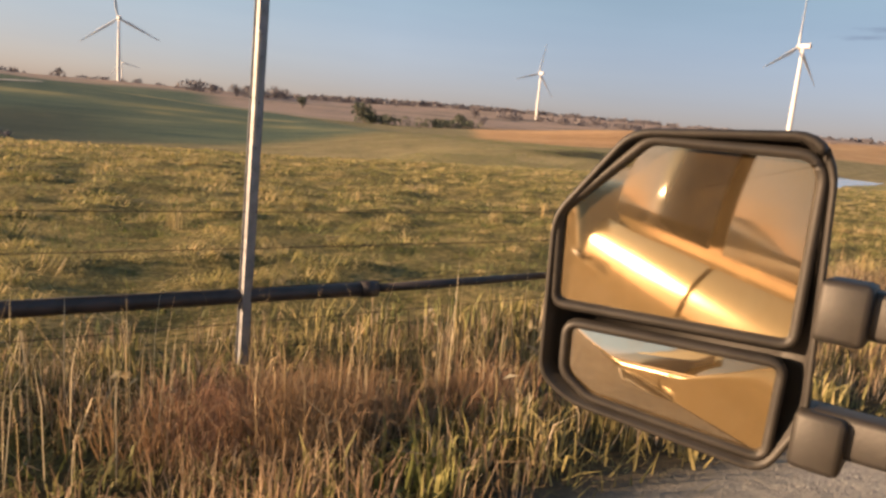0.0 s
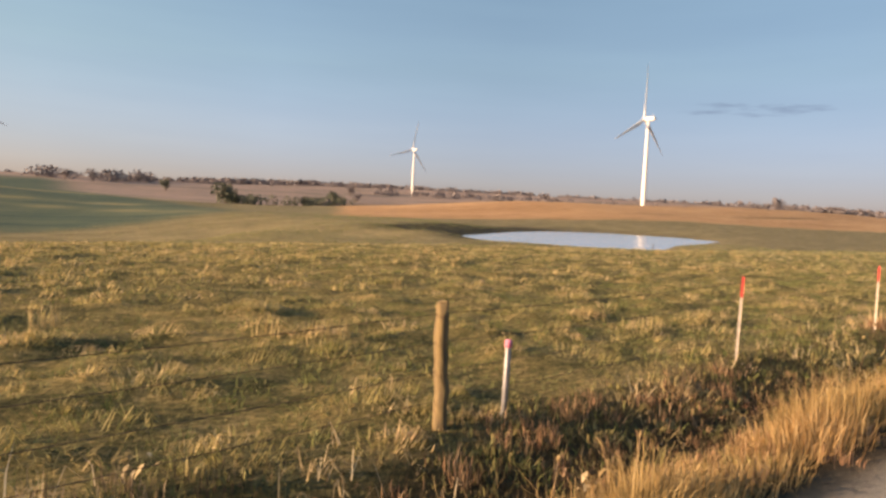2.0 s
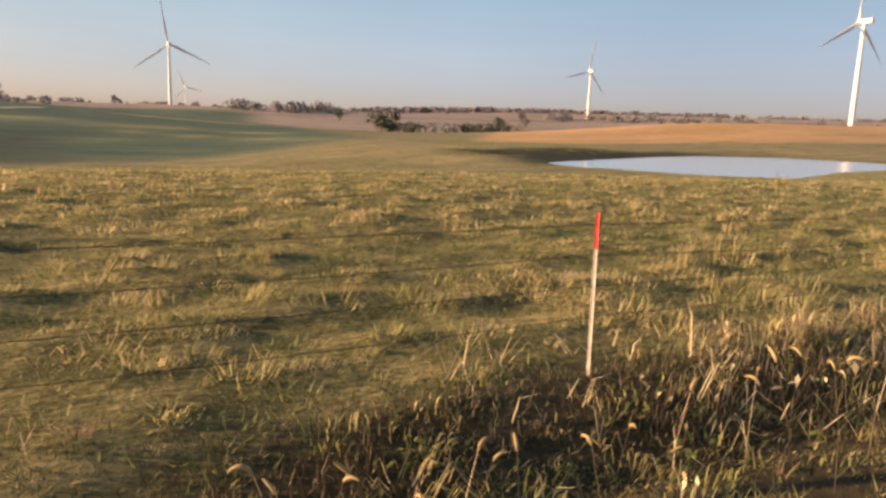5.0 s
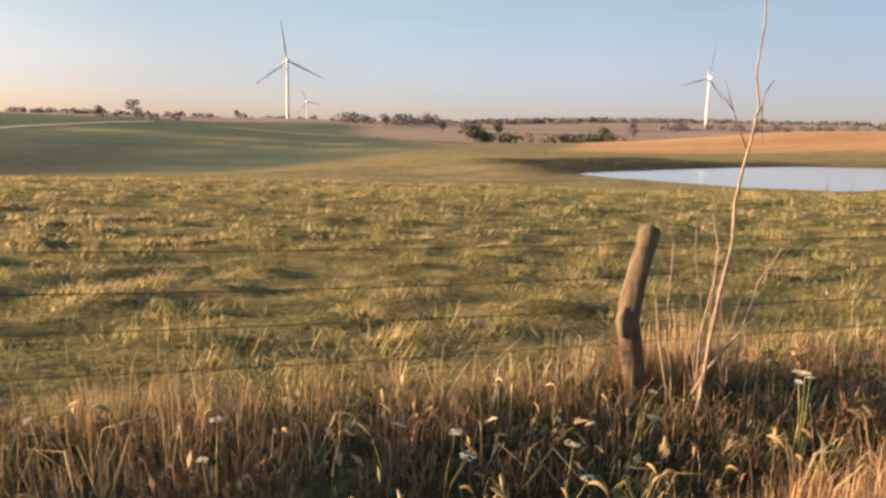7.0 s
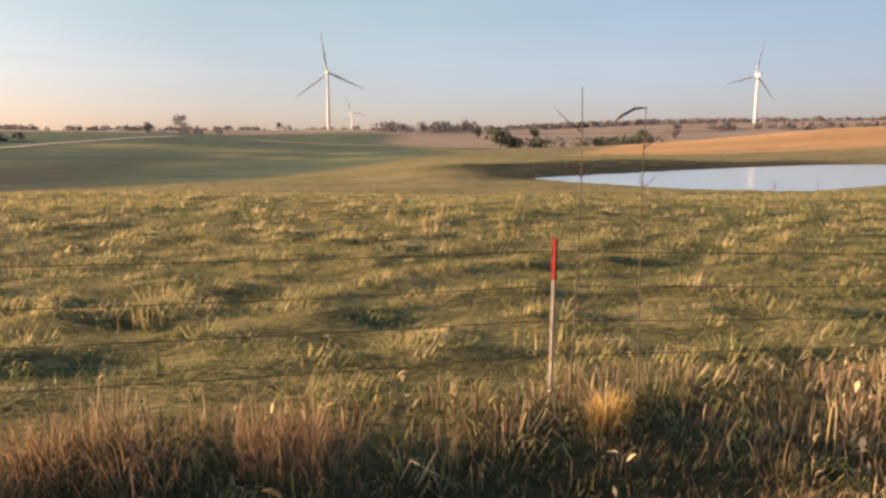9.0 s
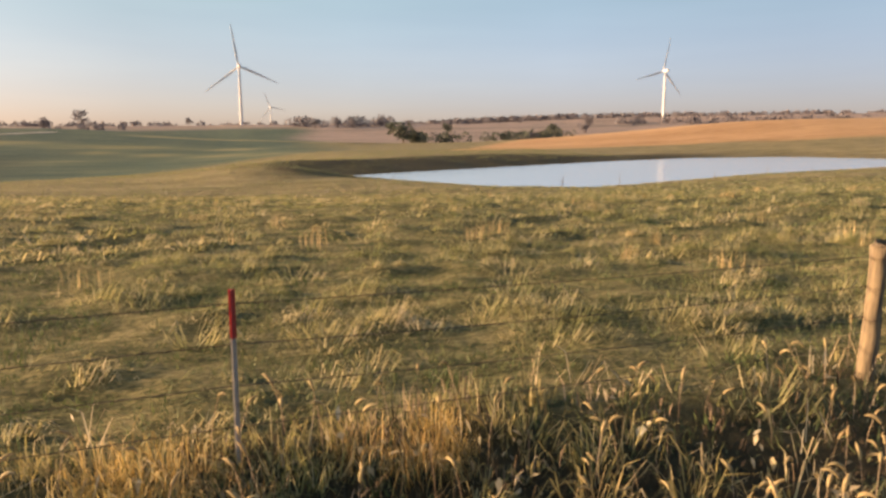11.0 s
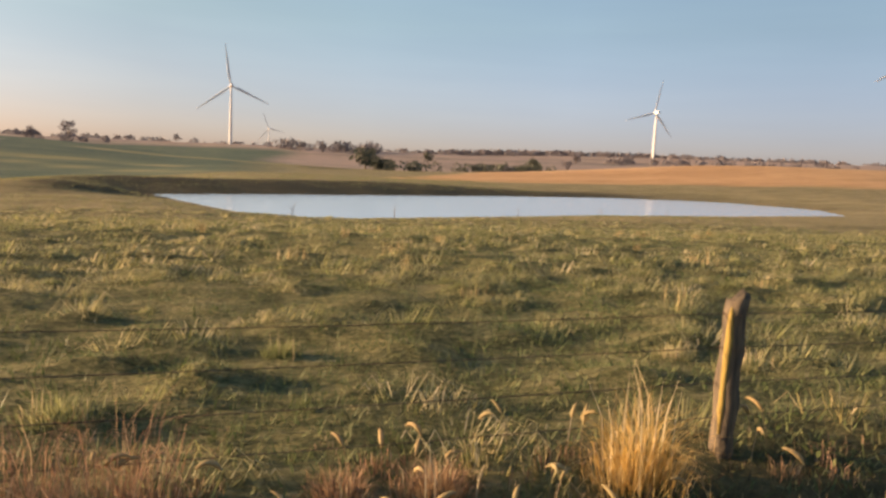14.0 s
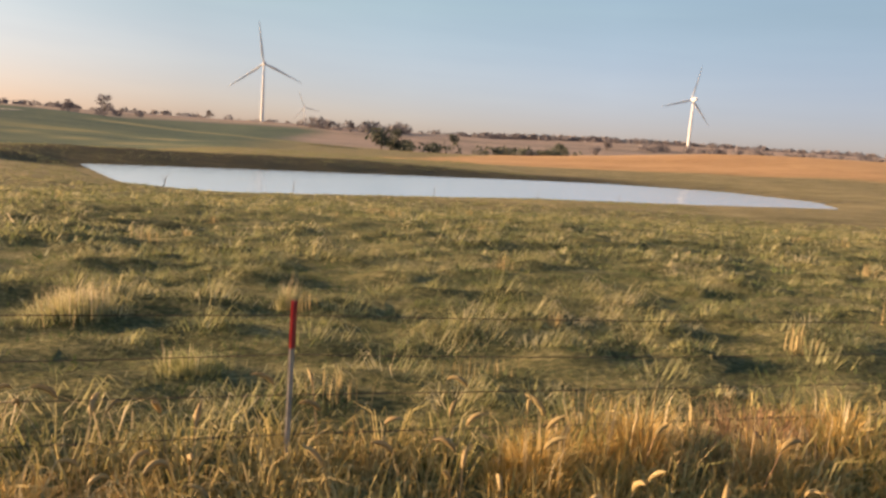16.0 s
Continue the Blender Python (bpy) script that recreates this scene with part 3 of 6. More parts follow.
def wood_post(at, h, r, seed, label, material, lean=(0, 0), split=False, lit_edge=False):
    rnd = random.Random(seed)
    e = empty("wooden_post", at, label, "fence post", "fence posts", rx=lean[0], ry=lean[1])
    bm = bmesh.new()
    sec = []
    for k in range(12):
        z = -0.3 + (h + 0.3) * k / 11
        sec.append(((rnd.uniform(-0.008, 0.008), rnd.uniform(-0.008, 0.008), z), r * (1.08 - 0.16 * k / 11) * rnd.uniform(0.96, 1.04)))
    sec.append(((0, 0, h + 0.012), r * 0.80))
    rings(bm, sec, 14, jitter=0.09, seed=seed)
    for v in bm.verts:
        if v.co.z > h - 0.02:
            v.co.z += rnd.uniform(-0.03, 0.02) + 0.25 * v.co.x
    part("post", bm, material, e)
    if split:
        bm = bmesh.new()
        rings(bm, [((r * 0.9, -r * 0.3, 0.1), r * 0.28), ((r * 1.1, -r * 0.35, h * 0.5), r * 0.32), ((r * 0.95, -r * 0.3, h * 0.86), r * 0.22), ((r * 0.9, -r * 0.3, h * 0.97), r * 0.06)], 8, jitter=0.15, seed=seed + 1)
        part("split_slab", bm, material, e, "slab splitting away from the post")
    # yellow strip down one side: the post's sunlit edge put into colour
    if lit_edge:
        bm = bmesh.new()
        rings(bm, [((-r * 0.80, -r * 0.45, 0.12), 0.012), ((-r * 0.82, -r * 0.45, 0.3), r * 0.33), ((-r * 0.80, -r * 0.42, 0.6), r * 0.30), ((-r * 0.78, -r * 0.45, 0.85), r * 0.34), ((-r * 0.76, -r * 0.42, h * 0.9), r * 0.24), ((-r * 0.72, -r * 0.4, h * 0.96), 0.008)], 8, jitter=0.2, seed=seed + 2)
        part("sunlit_strip", bm, M_LIT_EDGE, e, "yellow strip painting the sunlit edge of the post")
    for z in (h - 0.12, h - 0.38, h - 0.66):
        bm = bmesh.new()
        rings(bm, [((r * 1.05 * math.cos(a), r * 1.05 * math.sin(a), z + 0.006 * math.sin(3 * a)) , 0.003) for a in np.linspace(0, 2 * math.pi, 18)], 4)
        part("wire_tie", bm, M_WIRE, e)
    return e


def corner_post():
    e = empty("wooden_post", (4.47, 4.42, -0.02), "thick weathered wooden corner post, split from top to foot", "fence post", "fence posts", ry=4)
    rnd = random.Random(31)
    bm = bmesh.new()
    sec = [((0.05 + rnd.uniform(-0.01, 0.01), rnd.uniform(-0.01, 0.01), -0.3 + 1.56 * k / 12), (0.10 + 0.05 * k / 12) * rnd.uniform(0.94, 1.06)) for k in range(13)]
    rings(bm, sec + [((0.06, 0, 1.275), 0.10)], 14, jitter=0.10, seed=31)
    for v in bm.verts:
        if v.co.z > 1.2:
            v.co.z += rnd.uniform(-0.03, 0.02)
    part("post", bm, M_DARKWOOD, e, "dark grey weathered core")
    bm = bmesh.new()
    rings(bm, [((-0.06, -0.04, -0.2), 0.075), ((-0.07, -0.05, 0.25), 0.085), ((-0.075, -0.04, 0.6), 0.07), ((-0.07, -0.05, 0.95), 0.075), ((-0.06, -0.04, 1.17), 0.065), ((-0.055, -0.04, 1.21), 0.035)], 10, jitter=0.16, seed=33)
    part("split_slab", bm, M_WOOD, e, "brown slab split away down the side")
    bm = bmesh.new()
    rings(bm, [((-0.20, -0.03, -0.1), 0.05), ((-0.24, -0.04, 0.25), 0.06), ((-0.20, -0.04, 0.52), 0.045), ((-0.16, -0.04, 0.66), 0.012)], 8, jitter=0.2, seed=34)
    part("splinter", bm, M_DARKWOOD, e, "dark rotten splinter at the foot")
    for z in (1.12, 0.86, 0.58):
        bm = bmesh.new()
        rings(bm, [((0.0 + 0.175 * math.cos(a), -0.02 + 0.145 * math.sin(a), z + 0.006 * math.sin(3 * a)), 0.003) for a in np.linspace(0, 2 * math.pi, 18)], 4)
        part("wire_tie", bm, M_WIRE, e)
    return e


# red-topped posts: place along the fence, offset, height of the top
RED = [(9.14, 4.52, 1.15), (13.35, 4.52, 1.11), (24.28, 4.52, 1.28), (30.23, 4.38, 1.35), (42.3, 4.52, 1.42), (48.2, 4.56, 1.38), (54.04, 4.61, 1.35),
       (64.40, 4.48, 1.37), (69.61, 4.50, 1.37), (74.73, 4.60, 1.30), (84.97, 4.45, 1.13), (90.1, 4.42, 1.14), (100.6, 4.36, 1.15), (105.82, 4.34, 1.16), (111.72, 4.37, 1.14),
       (117.40, 4.40, 1.11), (128.26, 4.50, 1.07), (134.46, 4.45, 1.10), (140.2, 4.45, 1.10), (151.0, 4.45, 1.08), (156.6, 4.45, 1.08), (162.2, 4.45, 1.08), (173.5, 4.45, 1.06), (179.2, 4.45, 1.06), (184.9, 4.45, 1.06)]
rnd = random.Random(4)
first = t_post_thing()
for k, (x, y, top) in enumerate(RED):
    m = pose(x, y, top - 1.28, rnd.uniform(-1.0, 1.0), rnd.uniform(-0.2, 1.2) + (3.0 if k == 6 else 0), rnd.uniform(-25, 25))
    if k == 0:
        first.matrix_basis = m
    else:
        copy_thing(first, m)
corner_post()
wood_post((18.48, 4.58, 0.0), 1.18, 0.065, 12, "round wooden fence post with yellow lichen", M_LICHEN, (-1, -1))
wood_post((36.59, 4.54, 0.02), 1.50, 0.075, 13, "round wooden fence post with yellow lichen", M_LICHEN, (0, 2))
wood_post((80.08, 4.58, -0.03), 1.07, 0.10, 15, "short split wooden post weathered yellow and grey", M_WOOD, (0, -2), True)
wood_post((95.4, 4.40, 0.0), 1.15, 0.075, 16, "round wooden fence post weathered grey brown", M_WOOD, (1, 1))
wood_post((122.95, 4.34, 0.0), 1.15, 0.085, 17, "stout dark wooden post, its sunlit edge painted as a yellow strip", M_DARKWOOD, (0, 1), lit_edge=True)
wood_post((145.6, 4.45, 0.0), 1.12, 0.075, 18, "round wooden fence post weathered grey brown", M_WOOD, (0, -1))
wood_post((167.9, 4.45, 0.0), 1.12, 0.075, 19, "round wooden fence post weathered grey brown", M_WOOD, (1, 0))


def crooked_post():
    e = empty("wooden_post", (59.28, 4.48, 0), "crooked split cedar post leaning over by dry stalks", "fence post", "fence posts")
    bm = bmesh.new()
    rings(bm, [((0.03, 0, -0.3), 0.085), ((0.0, 0, 0.15), 0.085), ((-0.05, 0, 0.42), 0.088), ((-0.09, 0, 0.62), 0.092), ((-0.075, 0.0, 0.78), 0.085), ((-0.04, 0, 0.98), 0.078), ((0.02, 0, 1.2), 0.078), ((0.05, 0, 1.33), 0.078), ((0.06, 0, 1.365), 0.060)], 14, jitter=0.12, seed=3)
    part("post", bm, M_DARKWOOD, e)
    bm = bmesh.new()
    rings(bm, [((-0.15, -0.05, 0.50), 0.02), ((-0.18, -0.05, 0.66), 0.04), ((-0.15, -0.05, 0.74), 0.015)], 8, jitter=0.15, seed=5)
    part("split_slab", bm, M_WOOD, e, "slab splitting away from the post")
    return e


crooked_post()


def thin_stake(x, y, top, r, mat, label, name="thin_stake", cap=None):
    e = empty(name, (x, y, 0), label, "stake", "fence posts", ry=rnd.uniform(-2, 2))
    bm = bmesh.new()
    rings(bm, [((0, 0, -0.3), r), ((0, 0, top * 0.5), r), ((0, 0, top - 0.01), r), ((0, 0, top), r * 0.6)], 8)
    part("shaft", bm, mat, e)
    if cap:
        bm = bmesh.new()
        rings(bm, [((0, 0, top - 0.07), r * 1.25), ((0, 0, top + 0.004), r * 1.25), ((0, 0, top + 0.01), r * 0.8)], 8)
        part("cap", bm, cap, e, "faded pink plastic cap")
    return e


M_PINK = surface("faded_pink_plastic", (0.45, 0.12, 0.22), (0.60, 0.22, 0.32), 20, 0.5)
thin_stake(66.63, 4.49, 1.24, 0.013, M_WHITEPOST, "thin pale fibreglass stake in the fence line")
thin_stake(19.24, 4.50, 0.78, 0.030, M_GREYPOST, "short grey plastic stake with a pink cap", cap=M_PINK)
thin_stake(13.90, 4.50, 0.62, 0.010, M_WHITEPOST, "thin pale fibreglass stake half hidden in dry grass")


def sign_post():
    """Tall galvanised channel post with rows of holes."""
    e = empty("steel_channel_post", (1.46, 4.45, 0), "tall galvanised steel channel post with a reflective strip", "post", ry=1.0)
    bm = bmesh.new()
    prof = [(1.4 * px, 1.4 * py) for px, py in [(-0.035, 0.02), (-0.022, 0.02), (-0.016, -0.006), (0.016, -0.006), (0.022, 0.02), (0.035, 0.02), (0.035, 0.015), (0.026, 0.015), (0.019, -0.012), (-0.019, -0.012), (-0.026, 0.015), (-0.035, 0.015)]]
    lo = [bm.verts.new((x, y, -0.3)) for x, y in prof]
    hi = [bm.verts.new((x, y, 2.75)) for x, y in prof]
    for k in range(len(prof)):
        bm.faces.new((lo[k], lo[(k + 1) % 12], hi[(k + 1) % 12], hi[k]))
    part("channel", bm, M_GREYPOST, e, smooth=False)
    for k in range(9):
        bm = bmesh.new()
        rings(bm, [((0, -0.0178, 1.25 + k * 0.15), 0.005), ((0, -0.016, 1.25 + k * 0.15), 0.005)], 8)
        part("bolt_hole", bm, M_PIPE, e)
    bm = bmesh.new()
    box(bm, (-0.016, -0.021, 1.95), (0.02, 0.006, 0.75), bev=0.002)
    part("reflective_strip", bm, M_WHITEPOST, e, "pale reflective strip")
    return e


sign_post()


def rail():
    e = empty("pipe_rail", (0, 4.5, 0.5), "black steel pipe rail braced between the gate post and corner post", "rail")
    bm = bmesh.new()
    rings(bm, [((-3.6, 0, -0.02), 0.055), ((-1, 0, 0.0), 0.055), ((1.2, 0, 0.0), 0.055), ((2.45, 0, 0.0), 0.055)], 14)
    part("pipe", bm, M_PIPE, e)
    bm = bmesh.new()
    rings(bm, [((2.38, 0, 0.0), 0.066), ((2.52, 0, 0.0), 0.066)], 14)
    part("collar", bm, M_PIPE, e)
    bm = bmesh.new()
    rings(bm, [((2.50, 0, 0.0), 0.036), ((3.2, 0, 0.01), 0.036), ((4.55, -0.05, 0.05), 0.030)], 10)
    part("brace_rod", bm, M_PIPE, e)
    return e


rail()

tops = sorted([(-4.0, 4.5, 1.2), (4.6, 4.42, 1.24), (18.48, 4.58, 1.18), (36.59, 4.54, 1.40), (59.38, 4.48, 1.33), (79.99, 4.58, 1.12), (95.4, 4.40, 1.14), (122.95, 4.34, 1.13), (145.6, 4.45, 1.1), (167.9, 4.45, 1.08)] + RED)
for drop, sag in ((0.10, 0.02), (0.36, 0.03), (0.63, 0.025), (0.90, 0.02)):
    pts = []
    for (x0, y0, z0), (x1, y1, z1) in zip(tops, tops[1:]):
        s = sag * random.Random(int(x0 * 10) + int(drop * 100)).uniform(0.3, 1.6)
        for k in range(6):
            u = k / 6
            pts.append(((x0 + (x1 - x0) * u, y0 + 0.02 + (y1 - y0) * u, z0 - drop + (z1 - z0) * u - 4 * s * u * (1 - u)), 0.0036))
    e = empty("fence_wire", (0, 0, 0), "rusty barbed wire strand strung between the fence posts", "wire", "fence wires")
    part("strand", rings(bmesh.new(), pts, 5), M_WIRE, e)
    bm = bmesh.new()
    rr = random.Random(int(drop * 100))
    for (c, _), (c2, _) in zip(pts, pts[1:]):
        n = max(1, int((c2[0] - c[0]) / 0.22))
        for k in range(n):
            q = Vector(c).lerp(Vector(c2), (k + 0.5) / n)
            a = rr.uniform(0, 3.14)
            dv = Vector((0.2, math.cos(a), math.sin(a))) * 0.016
            u = dv.orthogonal().normalized() * 0.0015
            vs = [bm.verts.new(q - dv), bm.verts.new(q + u), bm.verts.new(q + dv), bm.verts.new(q - u)]
            bm.faces.new(vs)
    tagged(part("barbs", bm, M_WIRE, e, smooth=False), kind="stuff")


# ================= wind turbines =================
def turbine(x, y, base, hub_h, phase, label):
    e = empty("wind_turbine", (x, y, base), label, "wind turbine", "wind turbines", rz=4)
    k = hub_h / 80.0
    bm = bmesh.new()
    rings(bm, [((0, 0, -6 * k), 2.3 * k), ((0, 0, 0), 2.2 * k), ((0, 0, 25 * k), 2.0 * k), ((0, 0, 55 * k), 1.6 * k), ((0, 0, 78.2 * k), 1.25 * k)], 20)
    part("tower", bm, M_TURBINE, e)
    bm = bmesh.new()
    box(bm, (0, -2.2 * k, 80 * k), (3.6 * k, 9.5 * k, 3.8 * k), bev=0.7 * k)
    nac = part("nacelle", bm, M_TURBINE, e)
    bm = bmesh.new()
    box(bm, (0.6 * k, -5.4 * k, 82.4 * k), (0.5 * k, 0.5 * k, 1.6 * k))
    part("wind_sensor", bm, M_TURBINE, nac)
    bm = bmesh.new()
    rings(bm, [((0, 2.5 * k, 80 * k), 1.5 * k), ((0, 3.6 * k, 80 * k), 1.7 * k), ((0, 5.2 * k, 80 * k), 1.4 * k), ((0, 6.3 * k, 80 * k), 0.4 * k)], 18)
    part("hub", bm, M_TURBINE, e)
    for b in range(3):
        bm = bmesh.new()
        prev = None
        for j in range(12):
            u = j / 11
            r = (1.2 + u * 54) * k
            chord = np.interp(u, [0, 0.04, 0.2, 0.6, 0.95, 1], [2.0, 2.0, 3.6, 2.1, 0.9, 0.25]) * k
            thick = np.interp(u, [0, 0.04, 0.2, 1], [2.0, 2.0, 0.9, 0.08]) * k
            tw = np.interp(u, [0, 0.2, 1], [0.35, 0.30, 0.02])
            ring = []
            for q in range(10):
                an = 2 * math.pi * q / 10
                px, py = (math.cos(an) * 0.5 - 0.15 * (u > 0.05)) * chord, math.sin(an) * 0.5 * thick
                ring.append(bm.verts.new((px * math.cos(tw) - py * math.sin(tw), px * math.sin(tw) + py * math.cos(tw) + 1.6 * k * u * u, r)))
            if prev:
                for q in range(10):
                    bm.faces.new((prev[q], prev[(q + 1) % 10], ring[(q + 1) % 10], ring[q]))
            prev = ring
        bm.faces.new(prev)
        bmesh.ops.transform(bm, verts=bm.verts, matrix=Matrix.Translation((0, 4.2 * k, 80 * k)) @ Matrix.Rotation(radians(phase + 120 * b), 4, "Y"))
        part("blade", bm, M_TURBINE, e)
    return e


turbine(139, 1016, 23.3, 84.6, -8, "white three-bladed wind turbine standing beyond the green hill")
turbine(700, 830, 29.4, 70, 14, "white three-bladed wind turbine on the far ridge")
turbine(572, 344, 21.3, 75.8, 4, "white three-bladed wind turbine lit by low sun behind the stubble field")
turbine(239, 1697, ground_z(239, 1697) - 1, 58, -20, "small distant white wind turbine on the horizon")


# ================= trees and far woods =================
def leaf_cloud(blobs, n, size, seed):
    """Many small leaf clumps round the given blobs (centre, radii)."""
    r = np.random.RandomState(seed)
    vol = np.array([b[1][0] * b[1][1] * b[1][2] for b in blobs]) ** 0.67
    which = r.choice(len(blobs), n, p=vol / vol.sum())
    c = np.array([b[0] for b in blobs])[which]
    s = np.array([b[1] for b in blobs])[which]
    d = r.normal(size=(n, 3))
    d /= np.linalg.norm(d, axis=1)[:, None]
    p = c + d * s * (r.uniform(0.35, 1.05, n) ** 0.6)[:, None]
    a, b = r.normal(size=(n, 3)), r.normal(size=(n, 3))
    a /= np.linalg.norm(a, axis=1)[:, None]
    b -= a * (a * b).sum(1)[:, None]
    b /= np.linalg.norm(b, axis=1)[:, None]
    k = (size * r.uniform(0.5, 1.3, n))[:, None]
    co = np.stack([p - a * k, p + b * k * 0.6, p + a * k, p - b * k * 0.6], 1).reshape(-1, 3)
    return co


def poly_mesh(name, co, sides, material):
    n = len(co) // sides
    me = bpy.data.meshes.new(name)
    me.vertices.add(len(co))
    me.vertices.foreach_set("co", np.ascontiguousarray(co, dtype=np.float32).ravel())
    me.loops.add(n * sides)
    me.loops.foreach_set("vertex_index", np.arange(n * sides))
    me.polygons.add(n)
    me.polygons.foreach_set("loop_start", np.arange(0, n * sides, sides))
    me.update(calc_edges=True)
    me.materials.append(material)
    return me


def tree(x, y, h, w, seed, mat, label, sink=0.0, clumps=500):
    r = random.Random(seed)
    e = empty("tree", (x, y, ground_z(x, y) - sink), label, "tree", "field trees", rz=r.uniform(0, 360))
    bm = bmesh.new()
    t = h * 0.035
    rings(bm, [((0, 0, -0.8), t * 1.4), ((0, 0, h * 0.12), t), ((0.02 * h, 0, h * 0.35), t * 0.75), ((0, 0.02 * h, h * 0.7), t * 0.35), ((0, 0, h * 0.9), t * 0.08)], 9, jitter=0.1, seed=seed)
    for k in range(7):
        a, z = r.uniform(0, 6.28), h * r.uniform(0.2, 0.55)
        q = Vector((math.cos(a), math.sin(a), 0))
        rings(bm, [((0, 0, z), t * 0.45), (q * w * 0.22 + Vector((0, 0, z + h * 0.12)), t * 0.3), (q * w * 0.40 + Vector((0, 0, z + h * 0.25)), t * 0.06)], 6)
    part("trunk", bm, M_BARK, e)
    blobs = []
    for k in range(11):
        a, q = r.uniform(0, 6.28), r.uniform(0, 0.34) * w
        z = h * r.uniform(0.32, 0.84)
        s = w * r.uniform(0.13, 0.24) * (1.15 - 0.5 * abs(z / h - 0.5))
        blobs.append(((math.cos(a) * q, math.sin(a) * q, z), (s, s, s * 0.85)))
    crown = new("crown", poly_mesh("crown", leaf_cloud(blobs, clumps, 0.045 * w + 0.12, seed), 4, mat))
    crown.parent = e
    return e


tree(272, 700, 13.5, 15, 1, M_HAZED_GREEN, "dark round-crowned tree alone in the tan field", 1)
tree(410, 611, 13, 17, 2, M_HAZED_GREEN, "broad dark tree at the end of the creek hedge", 1)
tree(-61, 1006, 22, 24, 3, M_HAZED_LEAF, "tall dark tree on the far crest")
tree(207, 420, 15, 20, 4, M_HAZED_GREEN, "low green willow thicket at the creek", 1)
tree(218, 430, 9, 16, 5, M_HAZED_GREEN, "low green willow thicket at the creek", 1)
tree(324, 673, 12, 14, 6, M_HAZED_GREEN, "dark field tree along the creek")
tree(307, 489, 7, 13, 7, M_HAZED_GREEN, "low dark shrub along the creek", 1)
tree(345, 520, 7, 15, 8, M_HAZED_LEAF, "low dark shrub along the creek", 1)
tree(372, 560, 8, 13, 9, M_HAZED_GREEN, "dark field tree along the creek", 1)
tree(558, 792, 14, 18, 10, M_HAZED_LEAF, "brown autumn tree on the far ridge")
tree(470, 650, 10, 14, 11, M_HAZED_LEAF, "brown autumn tree on the far ridge")
tree(240, 830, 14, 18, 12, M_HAZED_LEAF, "bare-limbed autumn tree on the ridge")
tree(215, 842, 12, 15, 13, M_HAZED_LEAF, "bare-limbed autumn tree on the ridge")
tree(265, 860, 13, 16, 14, M_HAZED_LEAF, "bare-limbed autumn tree on the ridge")
tree(850, 335, 14, 20, 15, M_HAZED_LEAF, "dark tree beyond the stubble field")
tree(-100, 985, 12, 22, 16, M_HAZED_LEAF, "dark shrubby tree on the far crest")
tree(70, 998, 11, 13, 17, M_HAZED_LEAF, "dark tree on the far crest")


def far_woods(name, line, depth, hmin, hmax, n, size, seed, mat, label):
    r = np.random.RandomState(seed)
    blobs = []
    for _ in range(n):
        u = r.uniform(0, len(line) - 1.001)
        i = int(u)
        f = u - i
        x = line[i][0] * (1 - f) + line[i + 1][0] * f + r.normal() * depth
        y = line[i][1] * (1 - f) + line[i + 1][1] * f + r.normal() * depth
        h = r.uniform(hmin, hmax)
        z = ground_z(x, y)
        blobs.append(((x, y, z + h * 0.45), (h * r.uniform(0.5, 0.9), h * r.uniform(0.5, 0.9), h * 0.55)))
    me = poly_mesh(name, leaf_cloud(blobs, n * 55, size, seed), 4, mat)
    return tagged(new(name, me), label, "woods", kind="stuff")


far_woods("far_trees", [(190, 900), (250, 850), (330, 900)], 12, 8, 15, 30, 1.6, 21, M_HAZED_LEAF, "brown autumn wood on the distant ridge")
far_woods("far_trees", [(-500, 1300), (-200, 1250), (100, 1350), (500, 1250), (900, 1200), (1300, 1000), (1600, 700), (1800, 300)], 40, 6, 12, 260, 1.9, 22, M_HAZED_LEAF, "long dark tree line along the horizon")
far_woods("far_trees", [(230, 470), (300, 500), (380, 560), (420, 615)], 8, 4, 9, 64, 1.0, 23, M_HAZED_GREEN, "dark hedge of shrubs along the creek")
far_woods("far_trees", [(-260, 700), (-140, 800), (-20, 930)], 20, 4, 9, 26, 1.4, 24, M_HAZED_LEAF, "scattered scrub on the far slope")
far_woods("far_trees", [(640, 830), (760, 760), (900, 640), (1000, 420)], 25, 5, 10, 60, 1.6, 25, M_HAZED_LEAF, "dark tree line behind the stubble field")


far_woods("far_trees", [(600, 1650), (900, 1500), (1300, 1250), (1600, 950), (1800, 600), (1900, 250)], 38, 10, 17, 520, 3.0, 26, M_HAZED_LEAF, "continuous dark tree line on the horizon ridge behind the stubble")


# ================= grass =================
def blade_mesh(name, co, material):
    """Five points a blade: a four-sided stalk and a three-sided tip."""
    n = len(co) // 5
    me = bpy.data.meshes.new(name)
    me.vertices.add(len(co))
    me.vertices.foreach_set("co", np.ascontiguousarray(co, dtype=np.float32).ravel())
    idx = (np.arange(n)[:, None] * 5 + np.array([0, 1, 2, 3, 3, 2, 4])).ravel()
    me.loops.add(7 * n)
    me.loops.foreach_set("vertex_index", idx)
    me.polygons.add(2 * n)
    me.polygons.foreach_set("loop_start", (np.arange(n)[:, None] * 7 + np.array([0, 4])).ravel())
    me.update(calc_edges=True)
    me.materials.append(material)
    return me


